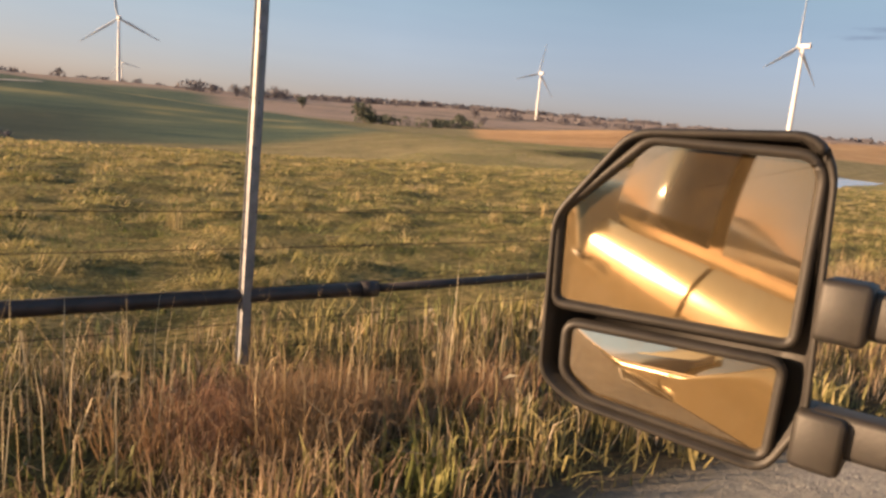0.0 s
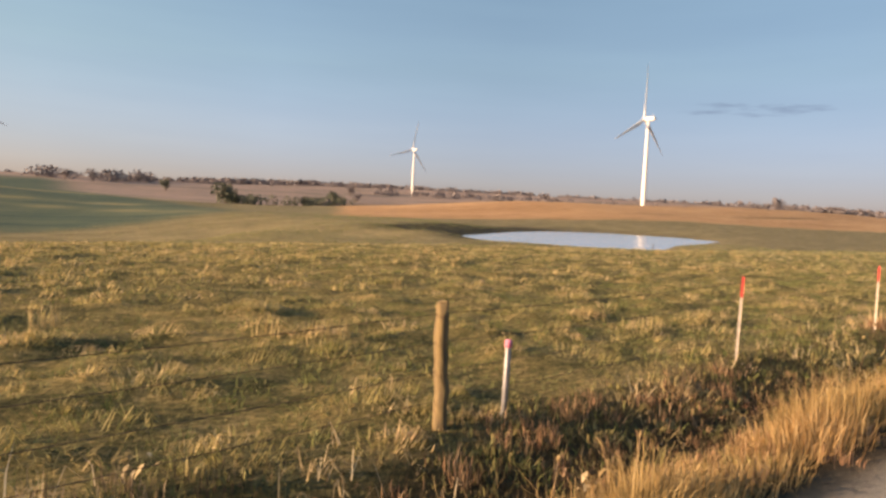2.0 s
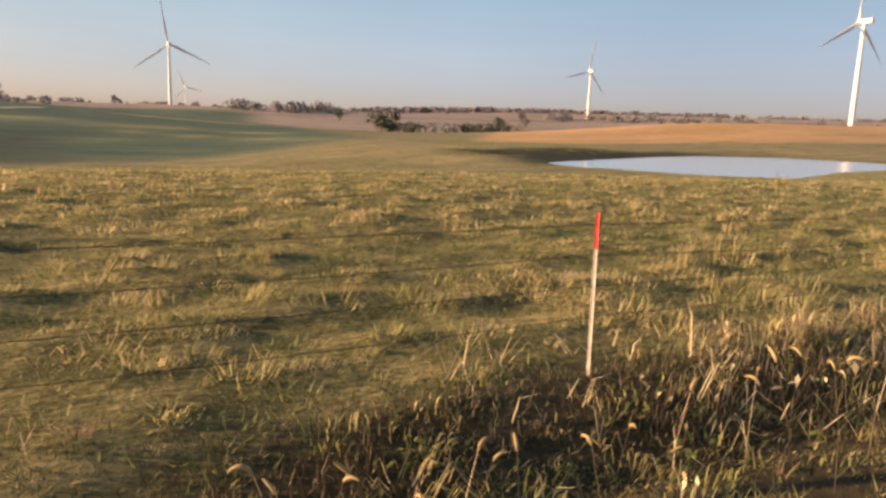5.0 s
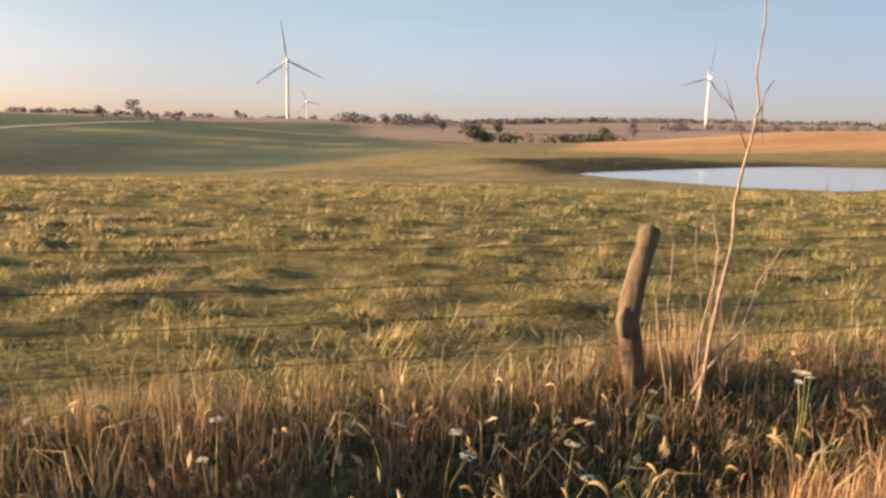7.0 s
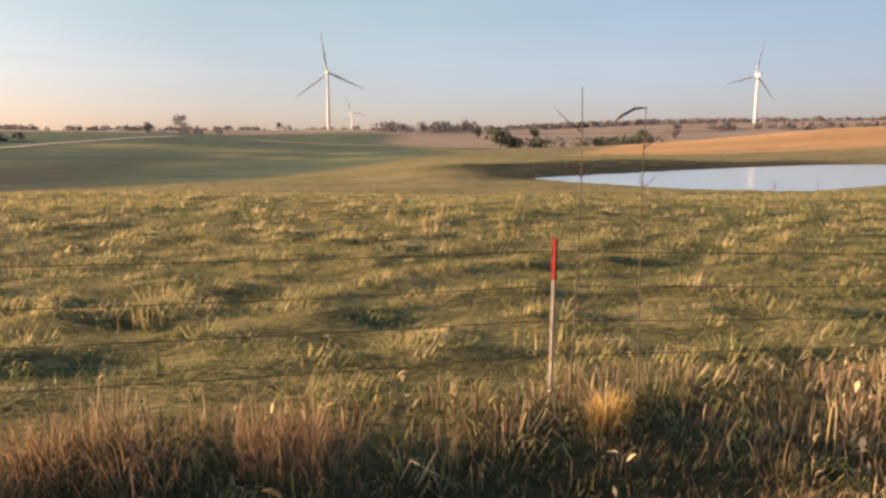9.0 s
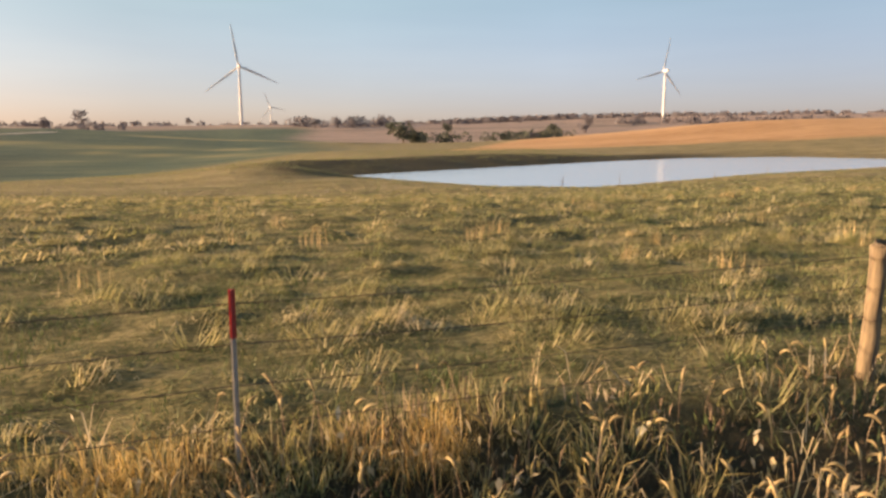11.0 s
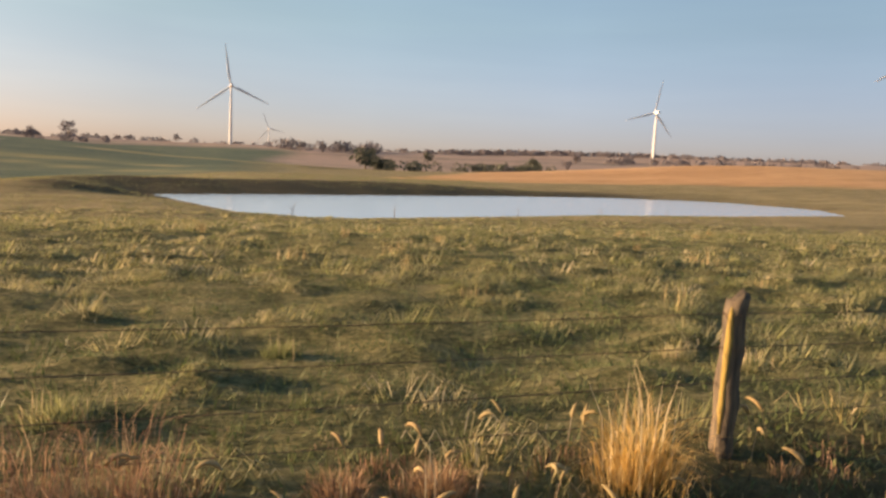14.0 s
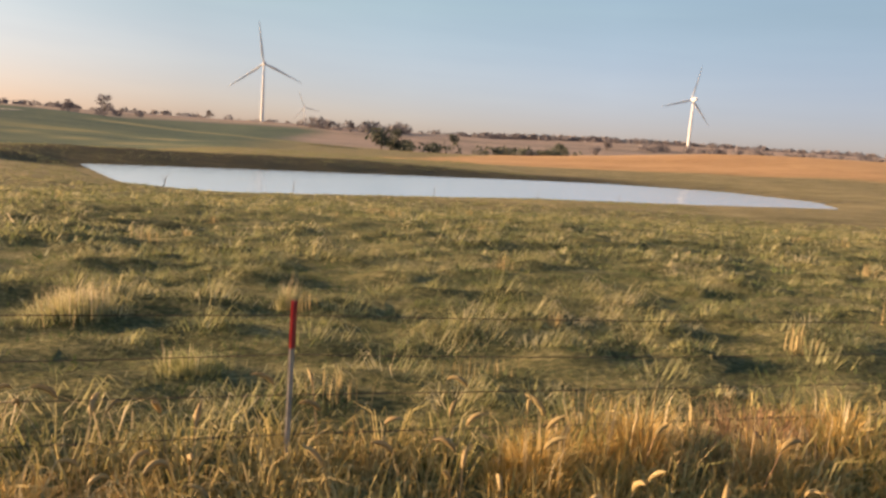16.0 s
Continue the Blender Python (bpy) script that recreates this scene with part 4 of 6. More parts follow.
def blades(name, base, height, width, lean, az, material, label, segs=2, seed=0):
    """Thin bent blades: one triangle, or two joints and a tip."""
    r = np.random.RandomState(seed)
    n = len(base)
    side = np.stack([-np.sin(az), np.cos(az), np.zeros(n)], 1)
    roll = r.uniform(0, 6.28, n)
    wv = np.stack([np.cos(roll), np.sin(roll), np.zeros(n)], 1) * (width / 2)[:, None]
    out = np.stack([np.cos(az), np.sin(az), np.zeros(n)], 1)
    up = np.array([0, 0, 1.0])
    tip = base + up * (height * np.cos(lean))[:, None] + out * (height * np.sin(lean))[:, None]
    if segs == 1:
        co = np.stack([base - wv, base + wv, tip], 1).reshape(-1, 3)
        me = poly_mesh(name, co, 3, material)
    else:
        mid = base + up * (height * 0.6 * np.cos(lean * 0.35))[:, None] + out * (height * 0.6 * np.sin(lean * 0.35))[:, None]
        co = np.stack([base - wv, base + wv, mid + wv * 0.8, mid - wv * 0.8, tip], 1).reshape(-1, 3)
        me = blade_mesh(name, co, material)
    return tagged(new(name, me), label, "grass", kind="stuff")


def scatter(n, x0, x1, y0, y1, seed, keep=None, clump=0.0, per=1):
    """Points on the ground, singly or in clumps, and the way out from each clump's heart."""
    r = np.random.RandomState(seed)
    c = np.stack([r.uniform(x0, x1, n), r.uniform(y0, y1, n)], 1)
    if keep is not None:
        c = c[r.uniform(size=n) < keep(c[:, 0], c[:, 1])]
    out = r.uniform(0, 6.28, len(c) * per)
    if per > 1:
        o = r.normal(size=(len(c) * per, 2)) * clump
        c = np.repeat(c, per, 0) + o
        out = np.arctan2(o[:, 1], o[:, 0])
    return np.column_stack([c, land(c[:, 0], c[:, 1]) - 0.01]), r, out


def pasture(name, n, x0, x1, y0, y1, h, w, seed, per, clump, label, segs=1):
    b, r, out = scatter(n, x0, x1, y0, y1, seed, lambda x, y: 0.6 + 0.4 * np.clip(turf(x, y), 0, 1), clump, per)
    k = len(b)
    f = 0.6 + 0.9 * turf(b[:, 0], b[:, 1])
    blades(name, b, h * f * r.uniform(0.5, 1.3, k), w * r.uniform(0.6, 1.4, k), r.uniform(0.7, 1.5, k), np.where(np.cos(out) > -0.3, 0.0, math.pi) + r.normal(0, 0.7, k), M_TURF, label, segs, seed)


pasture("pasture_grass", 27500, -2, 156, 3.2, 13, 0.10, 0.015, 41, 10, 0.10, "short grazed olive-green turf")
pasture("pasture_grass", 42000, -4, 190, 13, 32, 0.11, 0.036, 42, 6, 0.16, "short grazed olive-green turf")
pasture("pasture_grass", 30000, -4, 230, 32, 66, 0.12, 0.075, 43, 6, 0.3, "short grazed olive-green turf")
pasture("verge_turf", 6500, -2, 158, 2.1, 3.4, 0.13, 0.012, 44, 14, 0.09, "short rough grass on the verge")


def far_pasture():
    b, r, out = scatter(16000, -20, 190, 62, 118, 49, lambda x, y: (pond_distance(x, y) > 2.0) * (0.5 + 0.5 * lumps(x / 1.6, y / 2.4, 8)), 0.4, 7)
    k = len(b)
    blades("pasture_grass", b, 0.15 * r.uniform(0.5, 1.4, k), 0.10 * r.uniform(0.6, 1.4, k), r.uniform(0.5, 1.4, k), np.where(np.cos(out) > -0.3, 0.0, math.pi) + r.normal(0, 0.7, k), M_TURF, "short grazed olive-green turf", 1, 49)


def valley_pasture():
    def keep(x, y):
        return (pond_distance(x, y) > 6) * (y < np.maximum(110, 160 + 0.55 * x) + 10) * (0.3 + 0.7 * lumps(x / 3.5, y / 6, 12))

    b, r, out = scatter(15000, -60, 210, 108, 270, 50, keep, 0.8, 6)
    k = len(b)
    blades("pasture_grass", b, 0.22 * r.uniform(0.5, 1.4, k), 0.20 * r.uniform(0.6, 1.4, k), r.uniform(0.5, 1.4, k), np.where(np.cos(out) > -0.3, 0.0, math.pi) + r.normal(0, 0.7, k), M_TURF, "short grazed turf in the valley pasture", 1, 50)


far_pasture()
valley_pasture()


def hollow_grass(n, x0, x1, y0, y1, h, w, seed, per, clump):
    b, r, out = scatter(n, x0, x1, y0, y1, seed, lambda x, y: np.clip(1.2 - 1.7 * turf(x, y) + 0.20 * wave(x, y, 0.35, 45) + 0.85 * step(97, 101, x) * (1 - step(124, 128, x)) * (1 - step(7, 11, y)) + 0.7 * step(100, 103, x) * (1 - step(122, 126, x)) * (1 - step(5.6, 7.4, y)) , 0, 1), clump, per)
    k = len(b)
    blades("hollow_shade_grass", b, h * r.uniform(0.5, 1.3, k), w * r.uniform(0.6, 1.4, k), r.uniform(0.2, 1.2, k), out + r.normal(0, 0.5, k), M_LUSH_SHADE, "fresh green grass in the hollows of the pasture, darkened to paint their shade", 1, seed)


hollow_grass(20000, -2, 158, 3.4, 13, 0.13, 0.015, 46, 12, 0.10)
hollow_grass(1500, 100.6, 104.9, 3.9, 6.0, 0.13, 0.015, 49, 12, 0.35)
hollow_grass(11000, -4, 190, 13, 32, 0.13, 0.036, 47, 8, 0.16)
hollow_grass(4000, -4, 230, 32, 60, 0.14, 0.09, 48, 6, 0.3)


def tussocks(n, x0, x1, y0, y1, h, w, per, seed, spread):
    """Shaggy mounds of longer grass that flops outwards all round, and mostly away from the wind."""
    r = np.random.RandomState(seed)
    c = np.stack([r.uniform(x0, x1, n), r.uniform(y0, y1, n)], 1)
    c = c[r.uniform(size=n) < np.clip(1.4 * turf(c[:, 0], c[:, 1]) + 0.3 * lumps(c[:, 0] / 2.6, c[:, 1] / 2.0, 5) - 0.45, 0.15, 1) * (1 - 0.6 * step(97, 101, c[:, 0]) * (1 - step(124, 128, c[:, 0])) * (1 - step(7, 11, c[:, 1]))) * (1 - 0.6 * step(100, 103, c[:, 0]) * (1 - step(124, 128, c[:, 0])) * (1 - step(5.2, 6.6, c[:, 1])))]
    m = len(c)
    size = np.repeat(r.uniform(0.5, 1.35, m) ** 1.3, per)
    k = m * per
    o = r.normal(size=(k, 2)) * (spread * size)[:, None] * np.array([1.35, 0.9])
    b = np.repeat(c, per, 0) + o
    b = np.column_stack([b, land(b[:, 0], b[:, 1]) - 0.015])
    far_out = np.hypot(o[:, 0], o[:, 1]) / (spread * size)
    height = h * size * r.uniform(0.65, 1.25, k) * np.clip(1.35 - 0.45 * far_out, 0.35, 1.3) * (0.76 + 0.24 * step(60, 110, b[:, 0]))
    az = np.arctan2(0.6 * o[:, 1], o[:, 0] + 0.7 * spread) + r.normal(0, 0.45, k)
    blades("tussock_grass", b, height, w * r.uniform(0.6, 1.4, k), np.clip(r.normal(1.45, 0.3, k) + 0.2 * far_out, 0.6, 2.1), az, M_PASTURE, "shaggy straw-green grass tussocks in the grazed pasture", 2, seed + 1)


tussocks(5200, -2, 156, 3.0, 14, 0.30, 0.012, 60, 141, 0.17)
tussocks(9500, -4, 190, 14, 34, 0.30, 0.028, 26, 142, 0.22)
tussocks(9500, -4, 230, 34, 64, 0.30, 0.052, 17, 143, 0.28)


def bank_weeds():
    b, r, out = scatter(4200, 88, 290, 84, 200, 151, lambda x, y: ((pond_distance(x, y) > 0.3) & (pond_distance(x, y) < 17) & (y - 0.25 * (x - 105) - 92 > 0)) * 1.0, 0.5, 22)
    k = len(b)
    blades("bank_weeds", b, r.uniform(0.06, 0.22, k) * (0.4 + lumps(b[:, 0] / 7, b[:, 1] / 3, 61)), r.uniform(0.03, 0.07, k), np.abs(r.normal(0.7, 0.5, k)), out, M_REED, "rank weeds along the pond's far bank, darkened to paint its shade", 1, 152)


bank_weeds()


def verge_height(x, y):
    run = np.interp(x, [-3, 2, 10, 14, 17, 27, 31, 40, 50, 56, 66, 72, 78, 84, 92, 102, 106, 108, 112, 115, 120, 126, 134, 137, 141, 150], [0.72, 0.66, 0.66, 0.62, 0.40, 0.24, 0.28, 0.45, 0.66, 0.70, 0.64, 0.50, 0.52, 0.42, 0.40, 0.26, 0.36, 0.38, 0.46, 0.34, 0.24, 0.20, 0.27, 0.30, 0.34, 0.4])
    ditch = 1 - 0.45 * np.exp(-((y - 3.35) / 0.3) ** 2)
    return np.clip(run * ditch * (1 + 0.30 * wave(x, y, 0.9, 51) + 0.30 * wave(x, y, 2.3, 52)), 0.12, 1.25)


def thickness(x, y):
    return np.clip(2.0 * verge_height(x, y) - 0.3, 0.05, 1)


def verge(name, n, y0, y1, h, w, mat, seed, per, clump, label, keep=None, lean=0.5, segs=2):
    b, r, out = scatter(int(n * 0.88), -3, 167, y0, y1, seed, keep, clump, per)
    k = len(b)
    f = verge_height(b[:, 0], b[:, 1])
    blades(name, b, h * f * r.uniform(0.45, 1.3, k), w * r.uniform(0.6, 1.4, k), np.abs(r.normal(0.1, lean, k)), out + r.normal(0, 0.7, k), mat, label, segs, seed)


verge("verge_grass", 7600, 2.1, 5.1, 0.47, 0.006, M_VERGE, 61, 26, 0.08, "tall dry brown roadside grass", lambda x, y: np.clip(0.5 + 0.9 * wave(x, y, 0.9, 53) + 0.3 * (x < 12) - 0.5 * (x > 126), 0.04, 1) * thickness(x, y), 0.75)
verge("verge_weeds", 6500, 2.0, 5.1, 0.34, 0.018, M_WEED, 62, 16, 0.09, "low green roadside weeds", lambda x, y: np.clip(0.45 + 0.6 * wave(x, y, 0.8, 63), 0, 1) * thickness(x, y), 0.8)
verge("rust_grass", 5200, 1.9, 4.5, 0.56, 0.007, M_RUST, 64, 28, 0.07, "rust-brown dead foxtail grass", lambda x, y: np.clip(1.5 * wave(x, y, 0.45, 65) - 0.6 + 0.6 * (y < 2.9) * (x < 16.5) * (x > 8) + 0.9 * (np.abs(x - 106.5) < 1.8) + 1.0 * (np.abs(x - 117.5) < 1.6)  + 0.45 * (np.abs(x - 3.5) < 2.2) * (y > 3.4) + 0.75 * (x > 4) * (x < 13) * (y > 3.4) + 0.45 * (np.abs(x - 54) < 9) - 0.7 * (x > 77) * (x < 100), 0, 1), 0.75)
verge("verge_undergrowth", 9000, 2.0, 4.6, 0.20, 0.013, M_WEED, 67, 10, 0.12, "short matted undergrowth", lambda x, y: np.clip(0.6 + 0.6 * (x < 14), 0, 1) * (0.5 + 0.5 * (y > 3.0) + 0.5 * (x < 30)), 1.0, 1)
# short dark blades paint the shade at the foot of the verge grass
verge("shade_thatch", 15000, 2.6, 4.7, 0.42, 0.012, M_SHADE_THATCH, 167, 12, 0.12, "dense dark brown blades painting the shade low in the fence grass", lambda x, y: np.clip(0.95 - 0.72 * (x > 77) - 0.55 * (x < 3.6) - 0.1 * (x > 118) - 0.45 * (x > 126) + 0.35 * wave(x, y, 0.5, 168), 0.1, 1) * (0.35 + 0.65 * (y > 3.2)), 0.8, 1)
verge("dry_leaves", 4200, 2.2, 4.7, 0.36, 0.011, M_VERGE, 68, 9, 0.08, "curled pale dry foxtail leaves", lambda x, y: np.clip(0.45 + 0.7 * wave(x, y, 0.7, 69), 0.05, 1) * thickness(x, y), 0.9)
verge("verge_stalks", 8000, 2.2, 4.9, 0.85, 0.0045, M_SEED, 70, 3, 0.05, "thin pale upright grass stalks", lambda x, y: np.clip(0.3 + 0.8 * wave(x, y, 0.6, 72) - 0.25 * (x < 13), 0.02, 1) * thickness(x, y), 0.16)


def foxtail_tufts():
    """Soft fluffy clumps of very fine rust-pink grass, and wisps of tall pale stems by the gate rail."""
    rr = np.random.RandomState(171)
    rust = [(70.3, 4.0), (70.9, 3.9), (5.5, 4.1), (6.2, 3.9), (6.9, 4.2), (7.6, 4.0), (8.3, 4.2), (9.2, 4.0), (10.0, 4.2), (1.25, 3.45), (1.4, 3.55), (1.55, 3.6), (1.3, 3.3), (1.5, 3.4), (1.7, 3.5), (1.1, 3.5), (1.35, 3.4), (2.4, 3.2), (2.9, 3.3), (52.5, 4.1), (54.5, 4.2), (56.2, 4.0), (63.2, 4.4), (65.4, 4.3), (71.5, 4.3), (72.6, 4.2), (106.0, 4.2), (106.7, 4.1), (116.9, 4.2), (117.4, 4.1), (117.9, 4.2), (118.5, 4.1), (138.2, 4.4)]
    gold = [(88.0, 4.3), (89.5, 4.2), (91.2, 4.3), (104.8, 4.3), (108.4, 4.2), (109.6, 4.3), (110.8, 4.1), (112.9, 4.3), (113.3, 4.2), (113.8, 4.4), (134.9, 4.4), (136.6, 4.3), (138.9, 4.4), (105.9, 3.9), (106.2, 3.75), (106.8, 3.9), (128.3, 4.0), (129.6, 3.95), (131.2, 3.85), (132.5, 3.9), (133.4, 3.75), (134.0, 3.85), (134.8, 3.8), (135.9, 3.9), (136.6, 3.75), (137.3, 3.8), (138.3, 3.9)]
    for spots, mat, tall, label in ((rust, M_RUST, 0.5, "soft fluffy tufts of rust-pink grass"), (gold, M_GOLD, 0.40, "soft golden tufts of dry foxtail grass")):
        c = np.array([(x + rr.normal() * 0.24, y + rr.normal() * 0.16) for x, y in spots for _ in range(11)])
        per = 62
        o = rr.normal(size=(len(c) * per, 2)) * 0.09
        b = np.repeat(c, per, 0) + o
        b = np.column_stack([b, land(b[:, 0], b[:, 1]) - 0.01])
        k = len(b)
        high = tall * np.where(np.abs(b[:, 0] - 117.6) < 1.6, 1.6, 1.0) * rr.uniform(0.25, 1.05, k) * np.repeat(rr.uniform(0.45, 1.25, len(c)), per)
        blades("foxtail_tufts", b, high, rr.uniform(0.003, 0.0065, k), np.abs(rr.normal(1.0, 0.55, k)), np.arctan2(o[:, 1], o[:, 0]) + rr.normal(0, 0.6, k), mat, label, 2, 172)
    n = 640
    c = np.column_stack([rr.uniform(16.5, 40, n), 2.05 + rr.uniform(0, 0.85, n) * (0.75 + 0.25 * np.sin(np.arange(n)))])
    per = 46
    o = rr.normal(size=(n * per, 2)) * 0.09
    b = np.repeat(c, per, 0) + o
    b = np.column_stack([b, land(b[:, 0], b[:, 1]) - 0.01])
    mound = np.repeat((0.10 + 0.62 * lumps(c[:, 0] / 0.9, c[:, 1] / 0.6, 31)) * rr.uniform(0.7, 1.2, n) * np.clip((41 - c[:, 0]) / 8, 0.3, 1), per)
    blades("golden_tufts", b, mound * rr.uniform(0.4, 1.1, n * per), rr.uniform(0.004, 0.009, n * per), np.abs(rr.normal(0.7, 0.55, n * per)), np.arctan2(o[:, 1], o[:, 0]) + rr.normal(0, 0.6, n * per), M_ORANGE, "thick golden-orange tufts of foxtail grass along the road edge", 2, 174)
    b = np.column_stack([rr.uniform(-2.2, 4.2, 300), rr.uniform(3.1, 4.35, 300)])
    b = np.column_stack([b, land(b[:, 0], b[:, 1]) - 0.01])
    blades("verge_stalks", b, rr.uniform(0.4, 0.9, 300), rr.uniform(0.004, 0.007, 300), np.abs(rr.normal(0.05, 0.16, 300)), rr.uniform(0, 6.28, 300), M_STRAW, "tall thin pale stems by the gate rail", 2, 173)


foxtail_tufts()


def grass_tuft(x, y, tall, spread, leaf, label, stalks, seed):
    """One domed tuft: fine leaves that flop outwards, and stiff pale stalks that stand up out of it."""
    r = np.random.RandomState(seed)
    z0 = float(land(np.array([x]), np.array([y]))[0])
    e = empty("grass_tuft", (x, y, z0 - 0.02), label, "grass", "tufts of dry grass by the fence")
    n = int(150 + 1500 * spread)
    o = r.normal(size=(n, 2)) * spread * 0.55 * np.array([1.2, 0.8])
    far_out = np.hypot(o[:, 0], o[:, 1]) / spread
    b = np.column_stack([o, np.zeros(n)])
    leaves = blades("foliage", b, tall * r.uniform(0.45, 1.2, n) * np.clip(1.2 - 0.4 * far_out, 0.4, 1.2), r.uniform(0.004, 0.009, n), np.abs(r.normal(0.45, 0.45, n)) + 0.3 * far_out, np.arctan2(o[:, 1], o[:, 0]) + r.normal(0, 0.6, n), leaf, "", 2, seed + 1)
    o = r.normal(size=(stalks, 2)) * spread * 0.6
    b = np.column_stack([o, np.zeros(stalks)])
    straw = blades("straw", b, tall * r.uniform(0.8, 1.55, stalks), r.uniform(0.005, 0.010, stalks), np.abs(r.normal(0.05, 0.16, stalks)), r.uniform(0, 6.28, stalks), M_STRAW, "", 2, seed + 2)
    for ob in (leaves, straw):
        del ob["category"]
        ob.parent = e


for i, (x, y, tall, spread, stalks) in enumerate([(104.72, 4.12, 0.50, 0.30, 26), (104.40, 4.2, 0.34, 0.2, 14), (105.1, 4.08, 0.42, 0.24, 18), (120.02, 4.2, 0.24, 0.16, 6), (120.64, 4.2, 0.30, 0.18, 10), (59.75, 4.45, 0.62, 0.16, 30), (60.0, 4.5, 0.50, 0.14, 24), (59.45, 4.75, 0.52, 0.14, 20), (32.3, 4.3, 0.40, 0.25, 24), (30.9, 4.5, 0.34, 0.22, 16), (33.2, 4.4, 0.38, 0.25, 18)]):
    grass_tuft(x, y, tall, spread, M_RUST, "soft domed tuft of rust-orange dead grass", stalks, 700 + 5 * i)
WEST_TUFTS = [(75.0, 4.2, 0.34, 0.12, 6), (80.9, 4.1, 0.26, 0.22, 8), (81.6, 5.0, 0.25, 0.2, 8), (81.95, 4.3, 0.30, 0.2, 10), (82.4, 3.95, 0.24, 0.25, 8), (82.8, 4.35, 0.24, 0.3, 16), (83.4, 4.3, 0.28, 0.3, 18), (84.2, 4.05, 0.24, 0.32, 10), (84.9, 3.8, 0.26, 0.3, 10), (83.0, 3.55, 0.24, 0.28, 8), (83.7, 3.6, 0.26, 0.3, 8), (84.4, 3.5, 0.26, 0.3, 8)]
EAST_TUFTS = [(103.4, 7.3, 0.22, 0.2, 12), (103.82, 7.3, 0.30, 0.26, 16), (105.15, 8.1, 0.22, 0.16, 8), (105.95, 4.05, 0.28, 0.3, 10), (106.5, 4.0, 0.27, 0.3, 8), (122.05, 4.1, 0.60, 0.24, 22), (124.5, 7.0, 0.18, 0.24, 8), (125.0, 6.4, 0.22, 0.28, 20)]
CORNER_TUFTS = [(129.8, 4.25, 0.30, 0.12, 14), (130.0, 4.2, 0.18, 0.12, 4), (131.1, 4.15, 0.36, 0.2, 16), (131.2, 7.6, 0.20, 0.15, 6), (131.3, 4.1, 0.30, 0.15, 10), (132.47, 4.05, 0.40, 0.2, 26), (133.0, 4.0, 0.34, 0.25, 12), (133.6, 4.0, 0.30, 0.25, 10), (133.7, 6.4, 0.28, 0.25, 14), (136.1, 4.15, 0.42, 0.24, 16), (137.0, 4.3, 0.46, 0.26, 22), (137.9, 4.1, 0.40, 0.25, 14), (138.8, 4.3, 0.36, 0.24, 14)]
for i, (x, y, tall, spread, stalks) in enumerate(WEST_TUFTS + EAST_TUFTS + CORNER_TUFTS):
    if y > 4.9:
        leaf, label = M_PASTURE, "low tuft of straw-coloured grass in the pasture"
    elif 80 < x < 90 and i % 3:
        leaf, label = M_PALE, "arching tuft of yellow-green grass by the fence"
    else:
        leaf, label = M_GOLD, "soft domed tuft of golden dry grass"
    grass_tuft(x, y, tall * (0.8 if y > 4.9 else 1), spread, leaf, label, stalks, 800 + 5 * i)
for i, (x, y, tall, spread, stalks) in enumerate([(132.3, 8.5, 0.36, 0.32, 70), (134.7, 9.4, 0.40, 0.12, 24), (104.4, 8.6, 0.48, 0.14, 26), (104.55, 6.2, 0.55, 0.06, 8), (102.6, 10.9, 0.34, 0.3, 20), (118.17, 5.8, 0.20, 0.24, 8), (119.99, 7.7, 0.22, 0.16, 12)]):
    grass_tuft(x, y, tall, spread, M_PASTURE, "tuft of pale straw stalks in the grazed pasture", stalks, 950 + 5 * i)


def leafage(name, n, per, length, y0, y1, height, mat, seed, label, keep, droop=0.5):
    """Broad folded leaves all along short stems."""
    c, r, _ = scatter(n, -2, 160, y0, y1, seed, keep)
    c = np.repeat(c, per, 0)
    k = len(c)
    c = c + np.column_stack([r.normal(size=(k, 2)) * 0.07, r.uniform(0.15, 1, k) * height * np.repeat(r.uniform(0.5, 1.2, k // per), per)])
    az, lift = r.uniform(0, 6.28, k), r.normal(0.2, droop, k)
    d = np.stack([np.cos(az) * np.cos(lift), np.sin(az) * np.cos(lift), np.sin(lift)], 1)
    s = np.stack([-np.sin(az), np.cos(az), np.zeros(k)], 1)
    ln = (length * r.uniform(0.5, 1.3, k))[:, None]
    up = np.array([0, 0, 0.12])
    w = r.uniform(0.12, 0.26, k)[:, None]
    co = np.stack([c, c + ln * (0.45 * d + w * s + up), c + ln * d, c + ln * (0.45 * d - w * s + up)], 1).reshape(-1, 3)
    return tagged(new(name, poly_mesh(name, co, 4, mat)), label, "weeds", kind="stuff")


leafage("broadleaf_weeds", 3000, 16, 0.085, 2.4, 4.9, 0.34, M_BROAD, 74, "leafy dark green roadside weeds", lambda x, y: np.clip(1.3 * wave(x, y, 0.5, 75) - 0.5 + 0.9 * (np.abs(x - 59) < 3.0) * (y > 3.4) + 0.3 * (x > 77) * (x < 91) + 1.1 * (x < 1.4) + 0.6 * (np.abs(x - 3.2) < 1.5) * (y > 3.0) + 0.5 * (np.abs(x - 113) < 4), 0, 1) * np.clip(2.5 * verge_height(x, y) - 0.4, 0.1, 1))
leafage("dead_leaves", 1500, 5, 0.10, 2.8, 4.8, 0.30, M_STRAW, 76, "curled pale dead weed leaves", lambda x, y: np.clip(0.9 * wave(x, y, 0.6, 77) + 0.2 + 0.5 * (np.abs(x - 60) < 5), 0.02, 1) * np.clip(2.5 * verge_height(x, y) - 0.5, 0.05, 1), 0.9)


